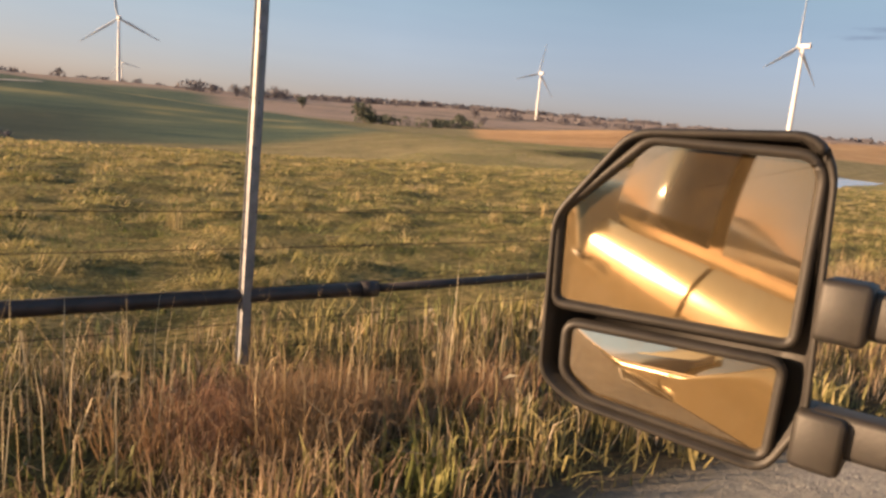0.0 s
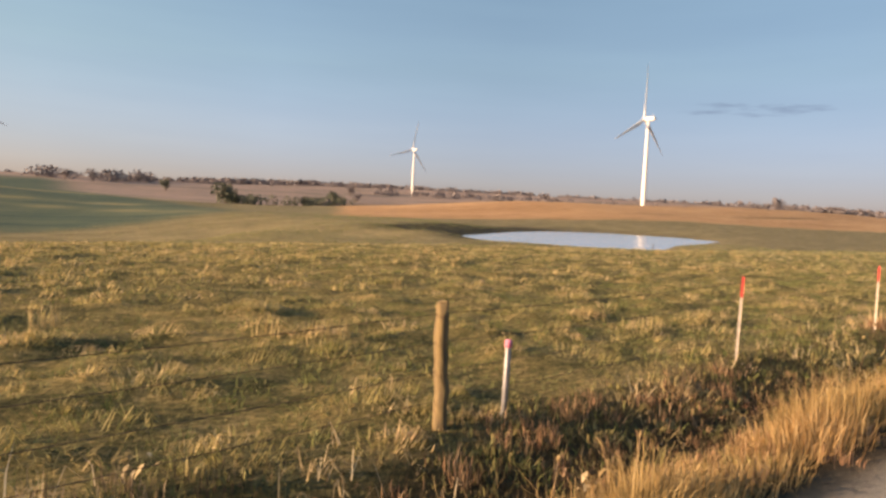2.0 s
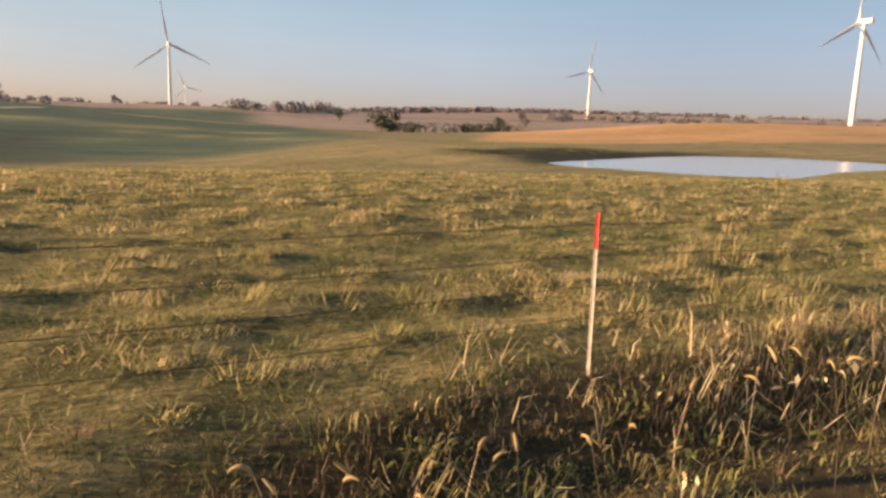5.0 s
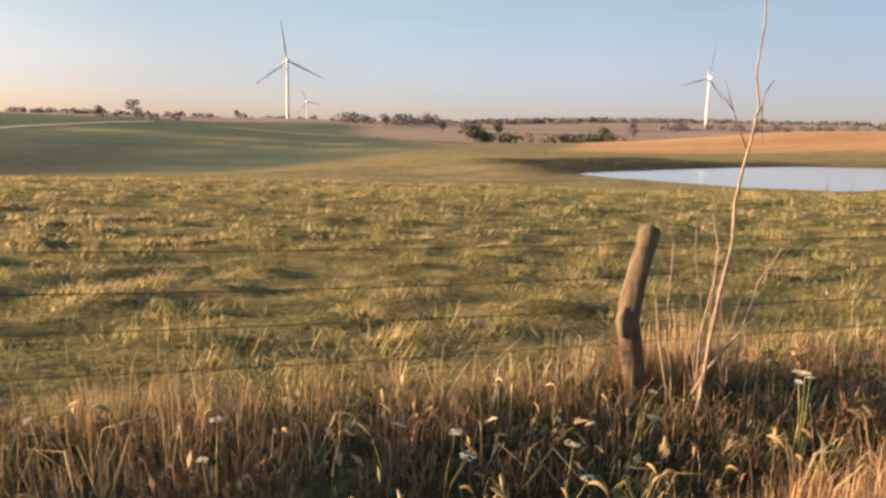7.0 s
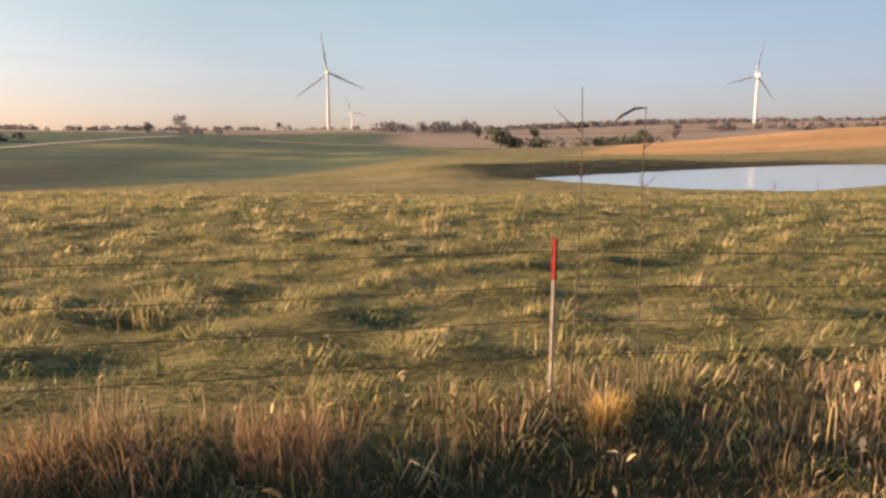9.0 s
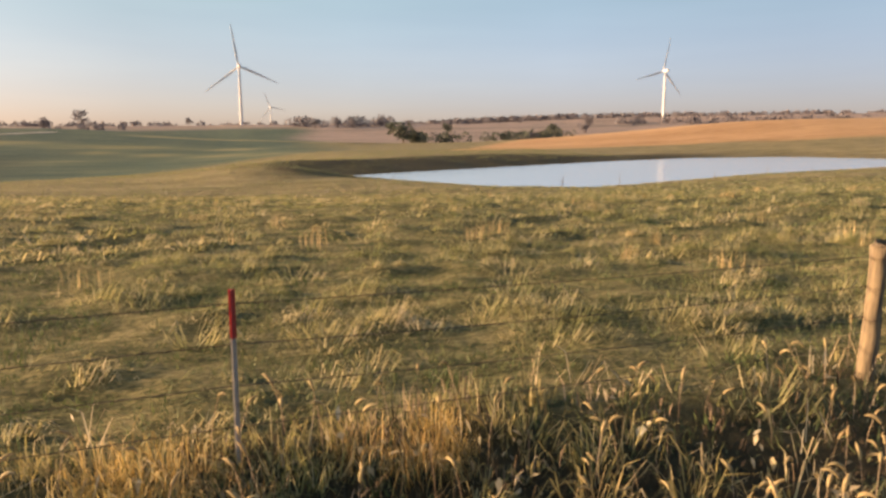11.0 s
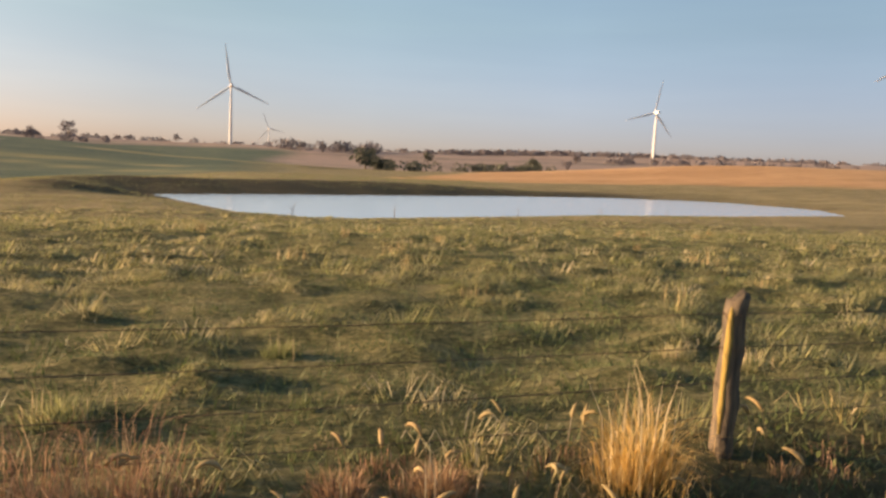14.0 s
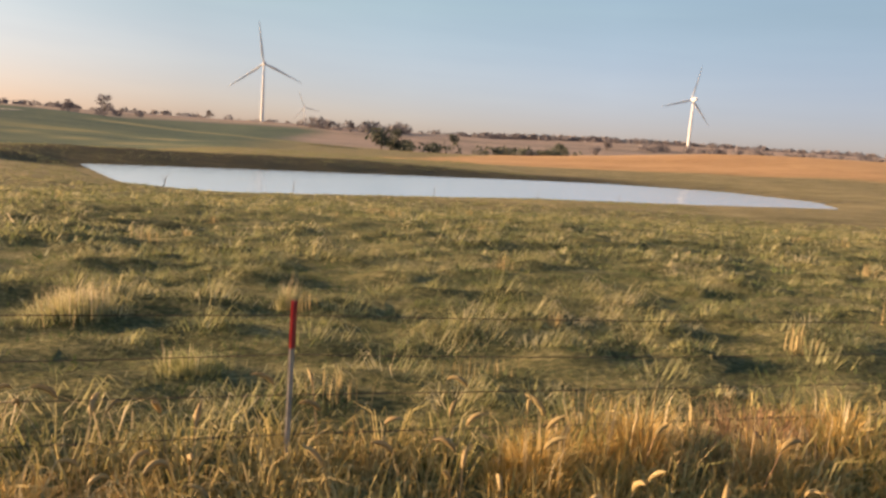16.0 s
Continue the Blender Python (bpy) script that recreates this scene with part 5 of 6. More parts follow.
def weed_heap():
    """A leafy heap of yellowing weeds that grows up round the split post."""
    r = np.random.RandomState(177)
    n, per = 330, 34
    c = np.column_stack([80.7 + r.normal(size=n) * 1.05, 4.02 + r.normal(size=n) * 0.27])
    top = 0.62 * np.exp(-((c[:, 0] - 80.6) / 1.5) ** 2) * r.uniform(0.55, 1.15, n) + 0.12
    base = np.repeat(np.column_stack([c, land(c[:, 0], c[:, 1])]), per, 0)
    k = n * per
    up = r.uniform(0.1, 1.0, k)
    p = base + np.column_stack([r.normal(size=(k, 2)) * 0.055, up * np.repeat(top, per)])
    az, lift = r.uniform(0, 6.28, k), r.normal(0.35, 0.5, k)
    d = np.stack([np.cos(az) * np.cos(lift), np.sin(az) * np.cos(lift), np.sin(lift)], 1)
    s = np.stack([-np.sin(az), np.cos(az), np.zeros(k)], 1)
    ln = (0.055 * r.uniform(0.5, 1.5, k))[:, None]
    w = r.uniform(0.10, 0.24, k)[:, None]
    fold = np.array([0, 0, 0.10])
    co = np.stack([p, p + ln * (0.45 * d + w * s + fold), p + ln * d, p + ln * (0.45 * d - w * s + fold)], 1).reshape(-1, 3)
    tagged(new("weed_heap", poly_mesh("weed_heap", co, 4, M_HEAP)), "leafy yellow-green weeds heaped round the split post", "weeds", kind="stuff")
    b = np.column_stack([c, land(c[:, 0], c[:, 1])])
    blades("weed_stems", b, top * 1.1, np.full(n, 0.007), np.abs(r.normal(0.1, 0.15, n)), r.uniform(0, 6.28, n), M_STRAW, "dry stems of the weeds round the split post", 2, 178)


weed_heap()


def arching_leaves(n, seed):
    b, r, _ = scatter(n, -2, 160, 2.8, 5.2, seed, lambda x, y: np.clip(0.8 * wave(x, y, 0.7, 79) + 0.25, 0.03, 1), 0.05, 5)
    k = len(b)
    blades("arching_leaves", b, r.uniform(0.35, 0.75, k) * (0.4 + verge_height(b[:, 0], b[:, 1])), r.uniform(0.007, 0.014, k), r.uniform(0.6, 2.2, k), r.uniform(0, 6.28, k), M_STRAW, "long pale grass leaves arching over", 2, seed)


arching_leaves(1500, 78)


def drooping_grass():
    """Pale green grass by the fence, its long soft leaves arching over in low tufts."""
    spots, r, _ = scatter(900, 77, 142, 3.35, 4.7, 181, lambda x, y: np.clip(0.55 + 0.7 * wave(x, y, 0.8, 182) - 0.55 * (np.abs(x - 122) < 6) - 0.3 * (np.abs(x - 98) < 4) - 0.8 * (np.abs(x - 102.2) < 1.5) + 0.5 * (x > 128), 0, 1))
    per = 46
    o = r.normal(size=(len(spots) * per, 2)) * 0.10
    b = np.repeat(spots[:, :2], per, 0) + o
    b = np.column_stack([b, land(b[:, 0], b[:, 1]) - 0.01])
    k = len(b)
    size = np.repeat(r.uniform(0.5, 1.2, len(spots)), per)
    blades("drooping_grass", b, (0.36 + 0.12 * (b[:, 0] > 130)) * size * r.uniform(0.5, 1.2, k), r.uniform(0.005, 0.012, k) * (1 + 0.4 * (b[:, 0] > 130)), r.uniform(0.5, 2.0, k), np.arctan2(o[:, 1], o[:, 0]) + r.normal(0, 0.6, k), M_PALE, "pale green tufts of grass arching over along the fence", 2, 183)


drooping_grass()


def seed_heads(n, seed):
    """Plump foxtail heads that droop from thin stems, with fine bristles."""
    b, r, _ = scatter(n, -2, 165, 2.3, 4.6, seed, lambda x, y: np.clip(0.35 + 0.7 * wave(x, y, 0.6, 66) + 0.35 * (x > 84) + 0.15 * (np.abs(x - 110) < 3.5) - 0.8 * (np.abs(x - 101.5) < 2) - 0.42 * (x > 126) - 0.75 * (x < 84) + 1.1 * (y < 3.0) * (x > 17) * (x < 44), 0.0, 1))
    m = len(b)
    h = (0.44 + 0.5 * (b[:, 1] < 3.0) * (b[:, 0] > 17) * (b[:, 0] < 44)) * verge_height(b[:, 0], b[:, 1]) * r.uniform(0.75, 1.5, m) + 0.16 + 0.16 * step(126, 130, b[:, 0]) * r.uniform(0, 1, m)
    az = r.uniform(0, 6.28, m)
    out = np.stack([np.cos(az), np.sin(az), np.zeros(m)], 1)
    side = np.stack([-np.sin(az), np.cos(az), np.zeros(m)], 1)
    up = np.array([0, 0, 1.0])
    ln = r.uniform(0.08, 0.14, m) * (1 + 0.35 * step(98, 106, b[:, 0]) + 0.3 * step(126, 130, b[:, 0]))
    bend = r.uniform(1.2, 2.9, m)
    rings_n, sides = 6, 5
    spine, ways = [], []
    p = b + out * (0.22 * h)[:, None] + up * h[:, None]
    stem_top = p
    for i in range(rings_n):
        a = 0.5 + (bend - 0.5) * i / (rings_n - 1)
        d = out * np.sin(a)[:, None] + up * np.cos(a)[:, None]
        spine.append(p)
        ways.append(out * np.cos(a)[:, None] - up * np.sin(a)[:, None])
        p = p + d * (ln / (rings_n - 1))[:, None]
    rad = np.array([0.25, 0.85, 1.0, 0.9, 0.65, 0.15])
    co = np.zeros((m, rings_n, sides, 3))
    for i in range(rings_n):
        for k in range(sides):
            an = 2 * math.pi * k / sides
            co[:, i, k] = spine[i] + (side * math.cos(an) + ways[i] * math.sin(an)) * (rad[i] * 0.105 * ln)[:, None]
    quads = np.array([[i * sides + k, i * sides + (k + 1) % sides, (i + 1) * sides + (k + 1) % sides, (i + 1) * sides + k] for i in range(rings_n - 1) for k in range(sides)])
    idx = (np.arange(m)[:, None, None] * rings_n * sides + quads[None]).reshape(-1, 4)
    me = bpy.data.meshes.new("seed_heads")
    me.vertices.add(m * rings_n * sides)
    me.vertices.foreach_set("co", co.astype(np.float32).ravel())
    me.loops.add(idx.size)
    me.loops.foreach_set("vertex_index", idx.ravel())
    me.polygons.add(len(idx))
    me.polygons.foreach_set("loop_start", np.arange(0, idx.size, 4))
    me.polygons.foreach_set("use_smooth", np.ones(len(idx), bool))
    me.update(calc_edges=True)
    me.materials.append(M_SEED)
    tagged(new("seed_heads", me), "plump drooping foxtail seed heads", "grass", kind="stuff")
    w = side * 0.0022
    mid = b + out * (0.05 * h)[:, None] + up * (0.5 * h)[:, None]
    stems = np.concatenate([np.stack([b - w, b + w, mid + w, mid - w], 1), np.stack([mid - w, mid + w, stem_top + w, stem_top - w], 1)]).reshape(-1, 3)
    tagged(new("seed_stems", poly_mesh("seed_stems", stems, 4, M_VERGE)), "thin dry stems of the foxtails", "grass", kind="stuff")
    tri = []
    for i in range(rings_n - 1):
        for k in range(3):
            an = r.uniform(0, 6.28, m)
            d = side * np.cos(an)[:, None] + ways[i] * np.sin(an)[:, None]
            f = (spine[i + 1] - spine[i])
            q = spine[i] + d * (0.095 * ln)[:, None]
            t = q + d * 0.010 + f * 0.9
            s = np.cross(d, f)
            s = s / np.maximum(np.linalg.norm(s, axis=1), 1e-6)[:, None] * 0.0012
            tri.append(np.stack([q - s, q + s, t], 1))
    tagged(new("seed_bristles", poly_mesh("seed_bristles", np.concatenate(tri).reshape(-1, 3), 3, M_SEED)), "fine pale bristles of the foxtails", "grass", kind="stuff")


seed_heads(5200, 71)


# ================= dry stalks, flowers, the bare sapling =================
def stalk_clumps():
    """Sparse upright straw stalks standing out of the grazed turf."""
    c, r, _ = scatter(250, 0, 190, 5.5, 34, 81)
    per = 26
    b = np.repeat(c, per, 0)
    b[:, :2] += r.normal(size=(len(b), 2)) * np.repeat(r.uniform(0.06, 0.22, len(c)), per)[:, None]
    b[:, 2] = land(b[:, 0], b[:, 1]) - 0.02
    k = len(b)
    h = np.repeat(r.uniform(0.2, 0.5, len(c)), per) * r.uniform(0.6, 1.15, k)
    blades("straw_stalks", b, h, r.uniform(0.008, 0.016, k), np.abs(r.normal(0, 0.18, k)), r.uniform(0, 6.28, k), M_SEED, "clumps of upright pale straw stalks in the pasture", 2, 82)


stalk_clumps()
M_UMBEL = grass_mat("wild_carrot_bloom", [(0.0, (0.60, 0.58, 0.48)), (1.0, (0.80, 0.78, 0.70))], (0.7, 0.66, 0.5), 1.0, 0.3, 0.3)
M_STEM = surface("green_stem", (0.10, 0.13, 0.04), (0.22, 0.22, 0.08), 10, 0.7)


def wild_carrot(seed):
    r = random.Random(seed)
    e = empty("wild_carrot", (0, 0, 0), "wild carrot in flower with flat white umbels", "flower", "wild carrots")
    bm = bmesh.new()
    heads = []
    for k in range(r.randint(2, 4)):
        a, h = r.uniform(0, 6.28), r.uniform(0.32, 0.74)
        o = Vector((math.cos(a), math.sin(a), 0)) * r.uniform(0.03, 0.16)
        rings(bm, [((0, 0, -0.03), 0.004), (o * 0.4 + Vector((0, 0, h * 0.5)), 0.0035), (o + Vector((0, 0, h)), 0.0025)], 5)
        heads.append(o + Vector((0, 0, h)))
    part("stem", bm, M_STEM, e)
    for q in heads:
        n, rad = 60, r.uniform(0.030, 0.055)
        rr = np.random.RandomState(r.randint(0, 9999))
        an, d = rr.uniform(0, 6.28, n), rad * np.sqrt(rr.uniform(0, 1, n))
        p = np.stack([q.x + d * np.cos(an), q.y + d * np.sin(an), q.z + 0.012 - 4 * d * d + rr.uniform(-0.003, 0.003, n)], 1)
        s = rr.uniform(0.004, 0.008, n)
        ax = np.stack([np.cos(an * 3), np.sin(an * 3), rr.uniform(-0.4, 0.4, n)], 1) * s[:, None]
        ay = np.stack([-np.sin(an * 3), np.cos(an * 3), rr.uniform(-0.4, 0.4, n)], 1) * s[:, None]
        co = np.stack([p - ax, p - ay, p + ax, p + ay], 1).reshape(-1, 3)
        u = new("umbel", poly_mesh("umbel", co, 4, M_UMBEL))
        u.parent = e
    return e


rr = random.Random(90)
kinds = [wild_carrot(k) for k in (1, 2, 3)]
for k in range(34):
    x, y = (rr.uniform(79.0, 82.6), rr.uniform(3.5, 4.4)) if k < 26 else (rr.uniform(56, 64), rr.uniform(3.1, 3.9))
    m = pose(x, y, ground_z(x, y), rr.uniform(-8, 8), rr.uniform(-8, 8), rr.uniform(0, 360))
    if k < 3:
        kinds[k].matrix_basis = m
    else:
        copy_thing(kinds[k % 3], m)


def sapling():
    """A young leafless tree: a swaying leader, one strong side limb and forked twigs."""
    e = empty("bare_sapling", (59.54, 4.0, ground_z(59.54, 4.0)), "leafless grey sapling with forked twigs beside the crooked post", "sapling")
    z0 = e.matrix_basis.translation.z
    r = random.Random(7)

    def limb(name, pts, r0, r1):
        n = len(pts) - 1
        sec = [((x, y + 0.03 * math.sin(7 * z + r0 * 900), z - z0), r0 + (r1 - r0) * k / n) for k, (x, y, z) in enumerate(pts)]
        part(name, rings(bmesh.new(), sec, 7, jitter=0.08, seed=int(r0 * 1e5)), M_SAPLING, e)

    limb("stem", [(-0.03, 0, z0 - 0.1), (-0.01, 0, 0.14), (0.05, 0, 0.55), (0.10, 0, 0.94), (0.15, 0, 1.3), (0.18, 0, 1.59), (0.20, 0, 1.85), (0.22, 0, 2.03), (0.28, 0, 2.27), (0.26, 0, 2.5), (0.25, 0, 2.85), (0.23, 0, 3.05)], 0.017, 0.005)
    limb("limb", [(-0.05, 0, 0.15), (0.06, 0, 0.34), (0.18, 0.02, 0.47), (0.31, 0.03, 0.62), (0.38, 0.03, 0.76), (0.47, 0.02, 0.99), (0.57, 0, 1.12), (0.66, 0, 1.29)], 0.014, 0.005)
    limb("limb", [(-0.02, 0.04, 0.1), (0.02, 0.06, 0.6), (0.08, 0.06, 1.0), (0.07, 0.05, 1.25), (0.03, 0.05, 1.5)], 0.010, 0.004)
    limb("twig", [(0.22, 0, 1.98), (0.14, 0.02, 2.18), (0.04, 0.03, 2.36), (-0.02, 0.03, 2.46)], 0.006, 0.003)
    limb("twig", [(0.10, 0.02, 2.24), (0.03, 0.02, 2.32), (-0.05, 0.02, 2.40)], 0.004, 0.002)
    limb("twig", [(0.25, 0, 2.12), (0.32, 0, 2.26), (0.33, 0, 2.38), (0.38, 0, 2.46)], 0.006, 0.003)
    limb("twig", [(0.33, 0, 2.30), (0.33, 0.01, 2.16), (0.34, 0.02, 2.02)], 0.004, 0.002)
    limb("twig", [(0.46, 0, 0.98), (0.52, 0.02, 1.12), (0.51, 0.02, 1.25)], 0.005, 0.002)
    limb("twig", [(0.57, 0, 1.12), (0.62, 0, 1.16), (0.70, 0, 1.31)], 0.004, 0.002)
    limb("stem", [(-0.10, 0.2, z0 - 0.05), (-0.18, 0.2, 0.17), (-0.23, 0.22, 0.57), (-0.29, 0.22, 0.84)], 0.011, 0.005)
    limb("stem", [(-0.06, 0.2, z0 - 0.05), (-0.14, 0.2, 0.28), (-0.18, 0.2, 0.56), (-0.19, 0.22, 1.04), (-0.17, 0.24, 1.28)], 0.0105, 0.004)
    limb("twig", [(0.12, 0.2, 0.05), (0.17, 0.2, 0.61), (0.19, 0.22, 0.89), (0.22, 0.24, 1.16)], 0.0056, 0.002)
    limb("twig", [(0.05, 0.1, 0.7), (0.02, 0.2, 1.17), (0.01, 0.2, 1.5)], 0.0054, 0.002)
    limb("twig", [(0.07, 0.2, 0.05), (0.21, 0.2, 0.46), (0.30, 0.2, 0.88)], 0.0052, 0.002)
    for k in range(14):
        x, z = r.uniform(-0.12, 0.35), r.uniform(0.1, 0.4)
        h, d = r.uniform(0.35, 0.8), r.uniform(-0.15, 0.2)
        y = r.uniform(-0.05, 0.2)
        limb("twig", [(x, y, z), (x + d * 0.5, y, z + h * 0.5), (x + d * r.uniform(0.6, 1.4), y, z + h)], 0.0045 + 0.00001 * k, 0.002)
    return e


sapling()


def tall_weed(x, y, top, sway, seed, fork=False):
    """One dead weed, taller than the fence, with a few short side shoots and a nodding tip."""
    r = random.Random(seed)
    z0 = ground_z(x, y)
    e = empty("tall_weed", (x, y, z0), "tall thin dead weed stalk with a nodding tip", "weed", "tall weeds")
    h = top - z0
    spine = [(Vector((sway * (0.3 + 0.7 * math.sin(2.2 * u + seed)) * u, 0.05 * math.sin(3 * u + seed), h * u)), 0.0075 * (1 - 0.55 * u)) for u in np.linspace(0, 1, 9)]
    spine[0] = (Vector((0, 0, -0.05)), 0.008)
    part("stem", rings(bmesh.new(), spine, 6), M_TWIG, e)
    for k in range(6):
        q = spine[r.randint(2, 7)][0]
        a = r.uniform(0, 6.28)
        d = Vector((math.cos(a), 0.4 * math.sin(a), 0.7)) * r.uniform(0.08, 0.22)
        part("shoot", rings(bmesh.new(), [(q, 0.004), (q + d * 0.6, 0.003), (q + d + Vector((0, 0, 0.02)), 0.0015)], 5), M_TWIG, e)
    if fork:
        q = spine[-1][0]
        part("drooping_head", rings(bmesh.new(), [(q, 0.004), (q + Vector((-0.09, 0, -0.01)), 0.010), (q + Vector((-0.19, 0, -0.06)), 0.012), (q + Vector((-0.24, 0, -0.10)), 0.003)], 6, jitter=0.2, seed=seed), M_TWIG, e)
    return e


tall_weed(66.16, 4.2, 2.26, -0.10, 2)
tall_weed(74.74, 4.25, 2.36, -0.06, 3)
tall_weed(75.28, 4.3, 2.24, 0.02, 5, True)

# ================= snag and stakes in the pond =================
def snag():
    e = empty("dead_branch", (126, 66.5, -3.35), "crooked dead branch standing in the pond shallows", "branch")
    bm = bmesh.new()
    rings(bm, [((0, 0, -0.2), 0.05), ((0.05, 0, 0.5), 0.045), ((0.30, 0, 1.0), 0.04), ((0.35, 0, 1.5), 0.03), ((0.65, 0.1, 1.95), 0.012)], 8, jitter=0.1)
    part("limb", bm, M_BARK, e)
    bm = bmesh.new()
    rings(bm, [((0.30, 0, 1.0), 0.03), ((0.05, 0.1, 1.35), 0.02), ((-0.05, 0.1, 1.6), 0.008)], 6)
    part("side_limb", bm, M_BARK, e)
    return e


snag()
for x, y in ((138, 73.5), (153.5, 75.0), (169, 82), (184, 88), (112, 84)):
    e = empty("pond_stake", (x, y, POND_Z - 0.6), "thin dark stake standing in the pond near its shore", "stake", "pond stakes")
    bm = bmesh.new()
    rings(bm, [((0, 0, -0.3), 0.035), ((0, 0, 1.0), 0.033), ((0.02, 0, 1.75), 0.03), ((0.02, 0, 1.8), 0.012)], 7)
    part("shaft", bm, M_BARK, e)


# ================= farm track on the far slope =================
def farm_track():
    way = [(-300, 255), (-160, 262), (-60, 275), (-40, 287), (-28, 304), (-15, 330), (0, 360), (20, 392)]
    bm = bmesh.new()
    prev = None
    pts = [Vector(way[0]).lerp(Vector(way[0]), 0)]
    for a, b in zip(way, way[1:]):
        pts += [Vector(a).lerp(Vector(b), k / 6) for k in range(1, 7)]
    for i, q in enumerate(pts):
        t = (pts[min(i + 1, len(pts) - 1)] - pts[max(i - 1, 0)]).normalized()
        o = Vector((-t.y, t.x)) * 2.2
        pair = [bm.verts.new((*(q + o * s), ground_z(*(q + o * s)) + 0.25)) for s in (-1, -0.3, 0.3, 1)]
        if prev:
            for k in range(3):
                bm.faces.new((prev[k], prev[k + 1], pair[k + 1], pair[k]))
        prev = pair
    me = bpy.data.meshes.new("road")
    bm.to_mesh(me)
    bm.free()
    me.materials.append(surface("pale_track_gravel", (0.34, 0.32, 0.29), (0.50, 0.48, 0.44), 0.2, 0.9, local=False))
    return tagged(new("road", me), "pale gravel farm track over the green hill", "road", kind="structure")


farm_track()
far_woods("far_trees", [(-200, 322), (-90, 335), (-45, 342)], 6, 2.2, 4.2, 26, 0.8, 27, M_HAZED_GREEN, "dark hedge beside the far farm track")
far_woods("far_trees", [(-14, 176), (0, 178), (12, 184)], 3, 0.8, 1.6, 6, 0.35, 28, M_HAZED_LEAF, "russet scrub in the dip below the pasture")


# ================= far creek pools =================
def pool(x0, y0, z, wx, wy, label):
    bm = bmesh.new()
    vs = [bm.verts.new((x0 + wx * math.cos(a) * (1 + 0.2 * math.sin(3 * a)), y0 + wy * math.sin(a), z)) for a in np.linspace(0, 2 * math.pi, 24, endpoint=False)]
    bm.faces.new(vs)
    me = bpy.data.meshes.new("water")
    bm.to_mesh(me)
    bm.free()
    me.materials.append(water_material())
    return tagged(new("water", me), label, "pond", kind="structure")


pool(173, 372, ground_z(173, 372) + 0.4, 14, 9, "small distant pool in the valley pasture")
pool(225, 395, ground_z(225, 395) + 0.4, 26, 8, "small distant pool in the valley pasture")


# ================= the pickup and its towing mirror =================
M_PAINT = surface("champagne_truck_paint", (0.42, 0.31, 0.18), (0.46, 0.34, 0.20), 2.0, 0.14, 0.45, fine=0.03, bump_d=0.0002)
M_PLASTIC = surface("textured_black_plastic", (0.013, 0.012, 0.012), (0.026, 0.024, 0.023), 25, 0.55, fine=0.15, bump_d=0.0006)
M_RUBBER = surface("tyre_rubber", (0.02, 0.02, 0.02), (0.045, 0.043, 0.04), 9, 0.85)
M_CHROME = surface("bright_metal", (0.55, 0.55, 0.56), (0.68, 0.68, 0.69), 6, 0.18, 1.0, fine=0.04, bump_d=0.0002)


def mirror_material():
    m, nt, p = node_mat("dusty_mirror_glass")
    n = local_noise(nt, 18, 5, 0.7)
    r = ramp(nt, [(0.35, (0.66, 0.60, 0.50)), (0.75, (0.54, 0.48, 0.38))])
    nt.links.new(n.outputs[0], r.inputs[0])
    nt.links.new(r.outputs[0], p.inputs["Base Color"])
    p.inputs["Metallic"].default_value, p.inputs["Roughness"].default_value = 1.0, 0.035
    dust = nt.nodes.new("ShaderNodeBsdfDiffuse")
    dust.inputs["Color"].default_value = (0.42, 0.29, 0.15, 1)
    sh = nt.nodes.new("ShaderNodeMixShader")
    f = ramp(nt, [(0.3, (0.05, 0.05, 0.05)), (0.8, (0.15, 0.15, 0.15))])
    nt.links.new(n.outputs[0], f.inputs[0])
    nt.links.new(f.outputs[0], sh.inputs[0])
    nt.links.new(p.outputs[0], sh.inputs[1])
    nt.links.new(dust.outputs[0], sh.inputs[2])
    nt.links.new(sh.outputs[0], nt.nodes["Material Output"].inputs["Surface"])
    return m


def glass_material():
    m, nt, p = node_mat("tinted_window_glass")
    p.inputs["Base Color"].default_value = (0.03, 0.03, 0.032, 1)
    p.inputs["Roughness"].default_value = 0.03
    n = local_noise(nt, 3, 3)
    r = ramp(nt, [(0.3, (0.02, 0.02, 0.02)), (0.8, (0.09, 0.09, 0.09))])
    nt.links.new(n.outputs[0], r.inputs[0])
    nt.links.new(r.outputs[0], p.inputs["Roughness"])
    return m


M_MIRROR, M_GLASS = mirror_material(), glass_material()
TRUCK_Y, ROAD_Z = -0.38, 0.15


def slab(bm, outline, y0, y1, bulge=0.0):
    """A side outline in x and z, given depth from y0 to y1."""
    a = [bm.verts.new((x, y0, z)) for x, z in outline]
    b = [bm.verts.new((x, y1, z)) for x, z in outline]
    n = len(outline)
    for k in range(n):
        bm.faces.new((a[k], a[(k + 1) % n], b[(k + 1) % n], b[k]))
    bm.faces.new(a[::-1])
    bm.faces.new(b)
    bmesh.ops.recalc_face_normals(bm, faces=bm.faces)
    return bm


def arch(cx, r, z0, n=9):
    return [(cx + r * math.cos(a), z0 + r * math.sin(a)) for a in np.linspace(math.pi, 0, n)]


